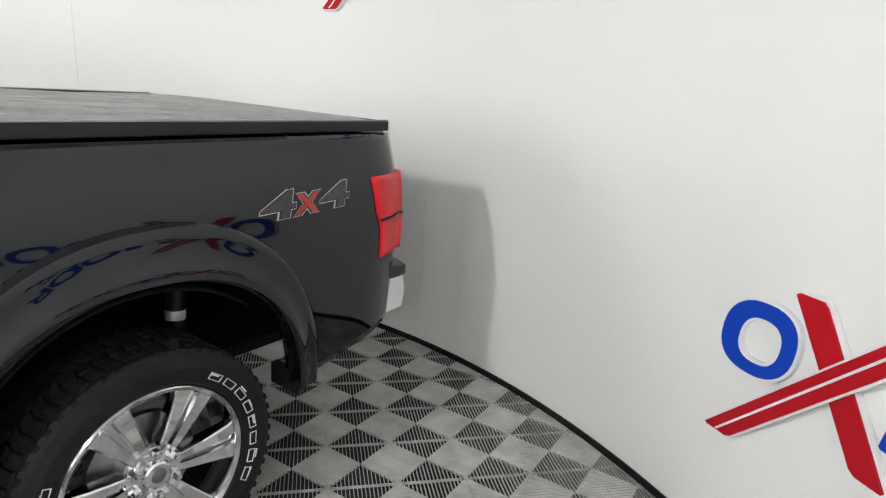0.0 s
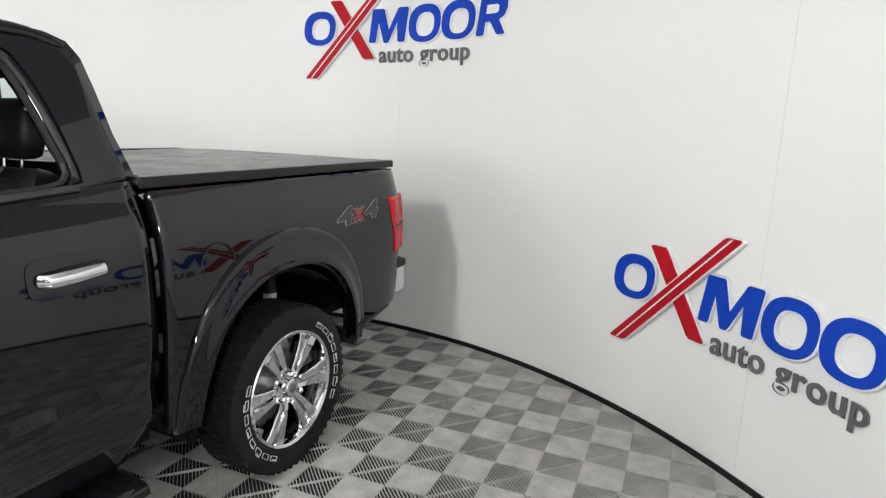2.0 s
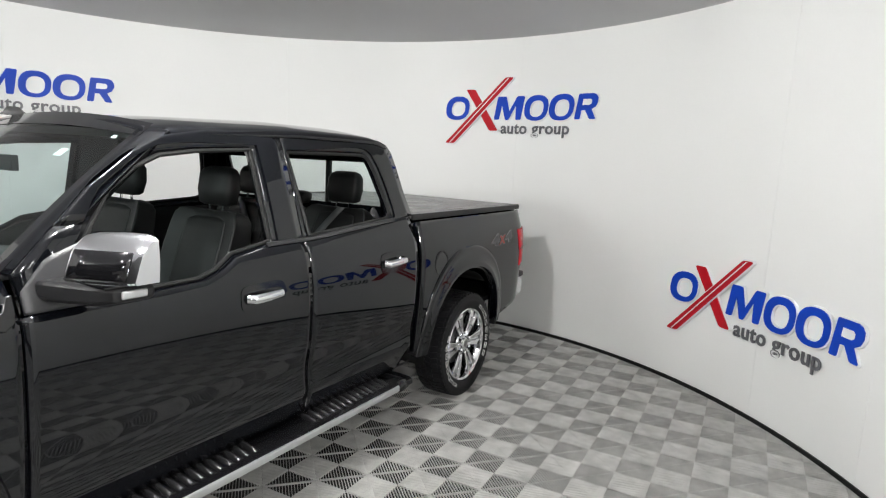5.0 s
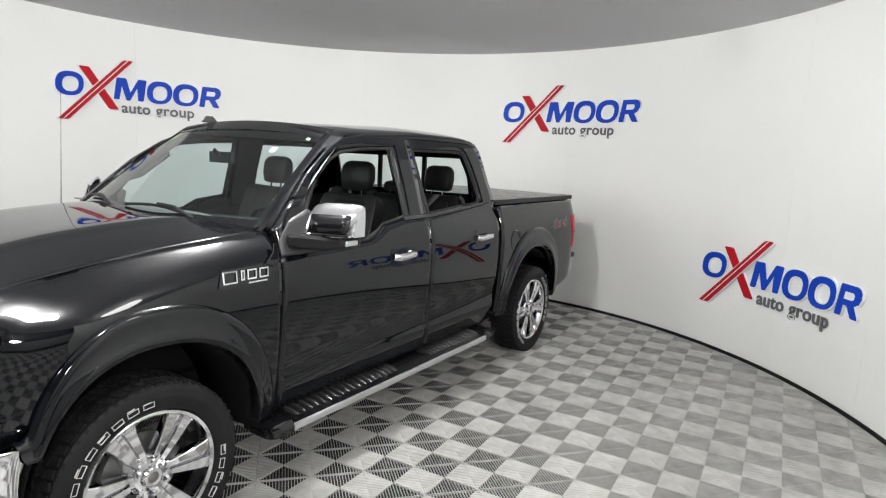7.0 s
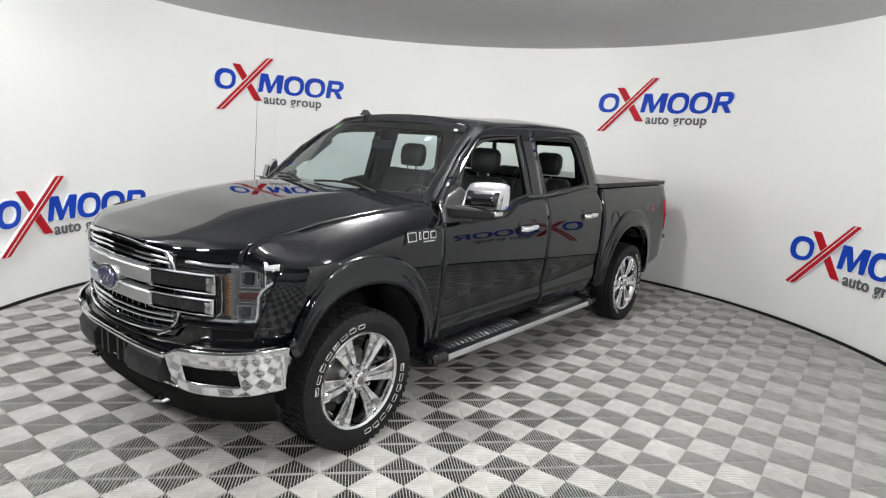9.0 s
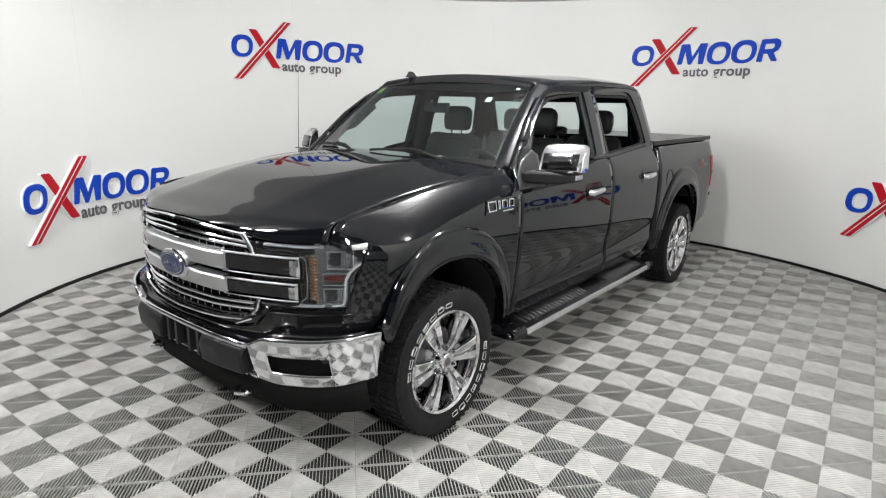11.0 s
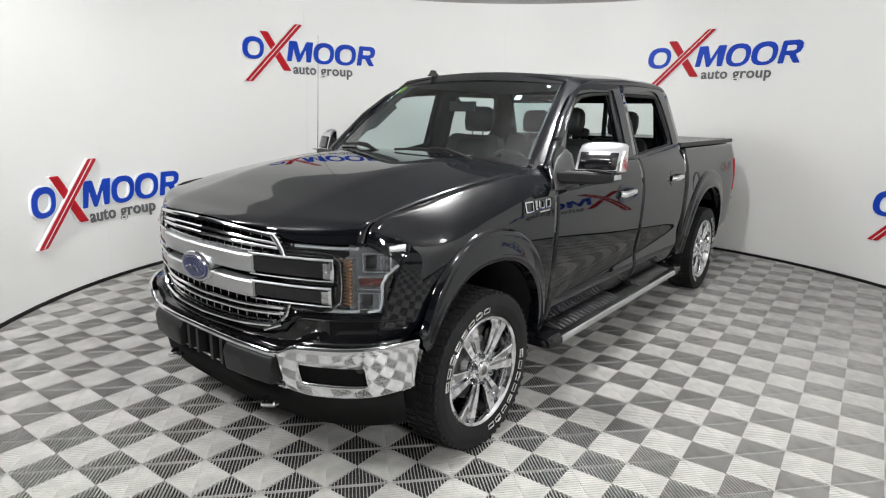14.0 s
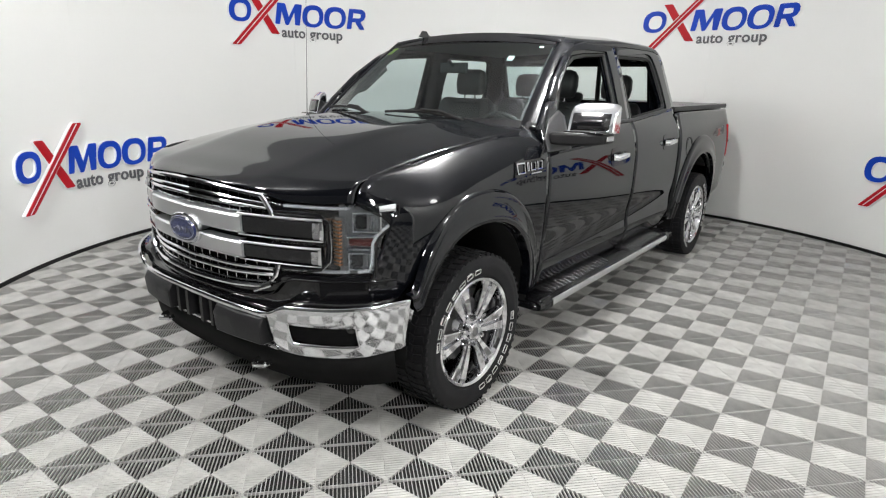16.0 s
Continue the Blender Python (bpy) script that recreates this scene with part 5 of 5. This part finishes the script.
for yc in (0.42, -0.42):
    seat("front_seat", 2.02, yc, 0.54, 0.88, 15, 0.57, (0.135, 0.21, 0.03))
for yc in (0.45, -0.45):
    seat("rear_seat", 1.02, yc, 0.56, 0.86, 17, 0.570, (0.135, 0.215, 0.035))
seat("rear_seat", 1.02, 0.0, 0.34, 0.86, 17, 0.54, (0.125, 0.09, 0.03))
for sg in (1, -1):
    bm = sheet([[(x - 0.02, sg * y, z), (x - 0.02, sg * (y + 0.065), z)] for x, y, z in ((0.96, 0.47, 1.475), (0.975, 0.42, 1.42), (1.01, 0.35, 1.33), (1.05, 0.28, 1.22), (1.09, 0.24, 1.10))], (1, 0, 0.2))
    part("seat_belt", bm, BELT_WEB, truck, "grey seat belt across the rear seat", solid=0.003)
soft_box("centre_console", 1.95, 2.75, -0.14, 0.14, 0.55, 1.02, CABIN, truck)
bm = box(bmesh.new(), 2.715, 2.745, -0.06, 0.16, 1.682, 1.752)
rod(bm, [(2.745, 0.05, 1.73), (2.79, 0.05, 1.765)], 0.012, 8)
part("rear_view_mirror", bm, PLASTIC, truck, bevel=0.012)
for sg in (1, -1):
    bm = bmesh.new()
    rod(bm, [shield(sg * 0.93, 0.30) + Vector((-0.06, 0, -0.02)), shield(sg * 0.90, 0.34) + Vector((-0.11, 0, -0.02)), shield(sg * 0.90, 0.62) + Vector((-0.11, 0, -0.02)), shield(sg * 0.93, 0.68) + Vector((-0.06, 0, -0.02))], 0.017, 8)
    part("grab_handle", bm, CABIN, truck)
    rows = []
    for t in span(0, 1, 10):
        p, q = shield(sg * 0.985, t), shield(sg * 0.91, t)
        rows.append([p + Vector((-0.02, 0, -0.015)), q + Vector((-0.02, 0, -0.012)), q + Vector((-0.07, 0, -0.03)), p + Vector((-0.09, 0, -0.03))])
    part("pillar_trim", sheet(rows, (-1, -sg, 0)), CABIN, truck)
    part("door_panel", sheet([[(x, sg * (0.93 - 0.02 * math.cos(z * 9)), z) for z in span(0.5, lerp(BELT, x) - 0.012, 8)] for x in spread(GAP_C + 0.06, GAP_A - 0.06, 20)], (0, -sg, 0)), CABIN, truck, solid=0.02)
    bm = bmesh.new()
    sheet([[(x, sg * y, z) for y, z in ((0.88, 1.30), (0.815, 1.60), (0.73, 1.85))] for x in (1.74, 1.95)], (0, -sg, 0), bm)
    part("centre_pillar_trim", bm, CABIN, truck, solid=0.03)
# stickers inside the windshield
for k, t, w, h, mat, nm in ((0.83, 0.87, 0.030, 0.013, PAPER, "inspection_sticker"), (0.62, 0.70, 0.045, 0.03, PAPER, "price_sticker"), (-0.93, 0.86, 0.10, 0.05, LIME, "lime_sticker")):
    bm = sheet([[shield(k + dk, t + dt) + Vector((-0.004, 0, -0.004)) for dk in (-w / 1.6, w / 1.6)] for dt in (-h, h)], (1, 0, 1))
    part(nm, bm, mat, truck)


# ---------------------------------------------------------------- the tiled floor
T = 0.2926
TURN = radians(139.716)
PH = (-0.3586, -0.0244)
TOP, DEEP, PITCH = 0.0, 0.013, T / 18


def tile_quads():
    """Ribs of one tile, at right angles to its four edges, round the tile's centre."""
    verts, faces = [], []

    def quad(*p):
        n = len(verts)
        verts.extend(p)
        faces.append((n, n + 1, n + 2, n + 3))
    h = T / 2 - 0.0005
    edge = 0.0018
    for q in range(4):
        c, s = (1, 0, -1, 0)[q], (0, 1, 0, -1)[q]

        def P(u, v, z):
            return (c * u - s * v, s * u + c * v, z)
        # border strip of the tile along the edge v = -h
        low = TOP - 0.0015
        quad(P(-h, -h, low), P(h, -h, low), P(h - edge, -h + edge, low), P(-h + edge, -h + edge, low))
        quad(P(h - edge, -h + edge, low), P(h - edge, -h + edge, -DEEP), P(-h + edge, -h + edge, -DEEP), P(-h + edge, -h + edge, low))
        quad(P(-h, -h, low), P(-h, -h, -DEEP), P(h, -h, -DEEP), P(h, -h, low))
        for i in range(18):
            u = -T / 2 + PITCH * (i + 0.5)
            # feet narrower than tops; ribs one way slimmed and undercut to make their squares darker
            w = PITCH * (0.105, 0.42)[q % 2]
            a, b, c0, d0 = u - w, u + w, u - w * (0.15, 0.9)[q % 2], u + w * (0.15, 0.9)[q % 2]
            v0 = -h + edge
            if -abs(u) - v0 < 0.003:
                continue
            quad(P(a, v0, TOP), P(b, v0, TOP), P(b, -abs(b), TOP), P(a, -abs(a), TOP))
            quad(P(c0, v0, -DEEP), P(a, v0, TOP), P(a, -abs(a), TOP), P(c0, -abs(c0), -DEEP))
            quad(P(b, v0, TOP), P(d0, v0, -DEEP), P(d0, -abs(d0), -DEEP), P(b, -abs(b), TOP))
    return verts, faces


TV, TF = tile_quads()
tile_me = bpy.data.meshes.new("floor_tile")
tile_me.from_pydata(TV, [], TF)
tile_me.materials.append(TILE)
ct, st = math.cos(TURN), math.sin(TURN)
places = []
for i in range(-50, 51):
    for j in range(-50, 51):
        u, v = (i + PH[0] + 0.5) * T, (j + PH[1] + 0.5) * T
        x, y = ct * u - st * v, st * u + ct * v
        d = math.hypot(x - CX, y - CY)
        if d < RAD + 0.2 or (3.5 < x < 9.6 and -4.2 < y < 5.4):
            places.append((x, y))
floor = tagged(part("floor", box(bmesh.new(), -3.4, 11.0, -6.2, 8.2, -0.1, -DEEP), SLOT, None, smooth=False), "grey ribbed plastic floor tiles over a dark base", "floor", kind="structure")
places.sort(key=lambda p: (p[0] - 4.1) ** 2 + (p[1] - 1.7) ** 2)
rot = Matrix.Rotation(TURN, 4, "Z")
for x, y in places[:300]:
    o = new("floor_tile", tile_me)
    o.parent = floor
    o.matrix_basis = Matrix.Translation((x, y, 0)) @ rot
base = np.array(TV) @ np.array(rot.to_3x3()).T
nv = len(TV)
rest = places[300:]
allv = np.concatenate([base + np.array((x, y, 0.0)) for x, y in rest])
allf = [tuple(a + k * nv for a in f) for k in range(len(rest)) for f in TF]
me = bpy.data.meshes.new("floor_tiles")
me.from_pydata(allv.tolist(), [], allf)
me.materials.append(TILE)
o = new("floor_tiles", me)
o.parent = floor
o["kind"] = "stuff"
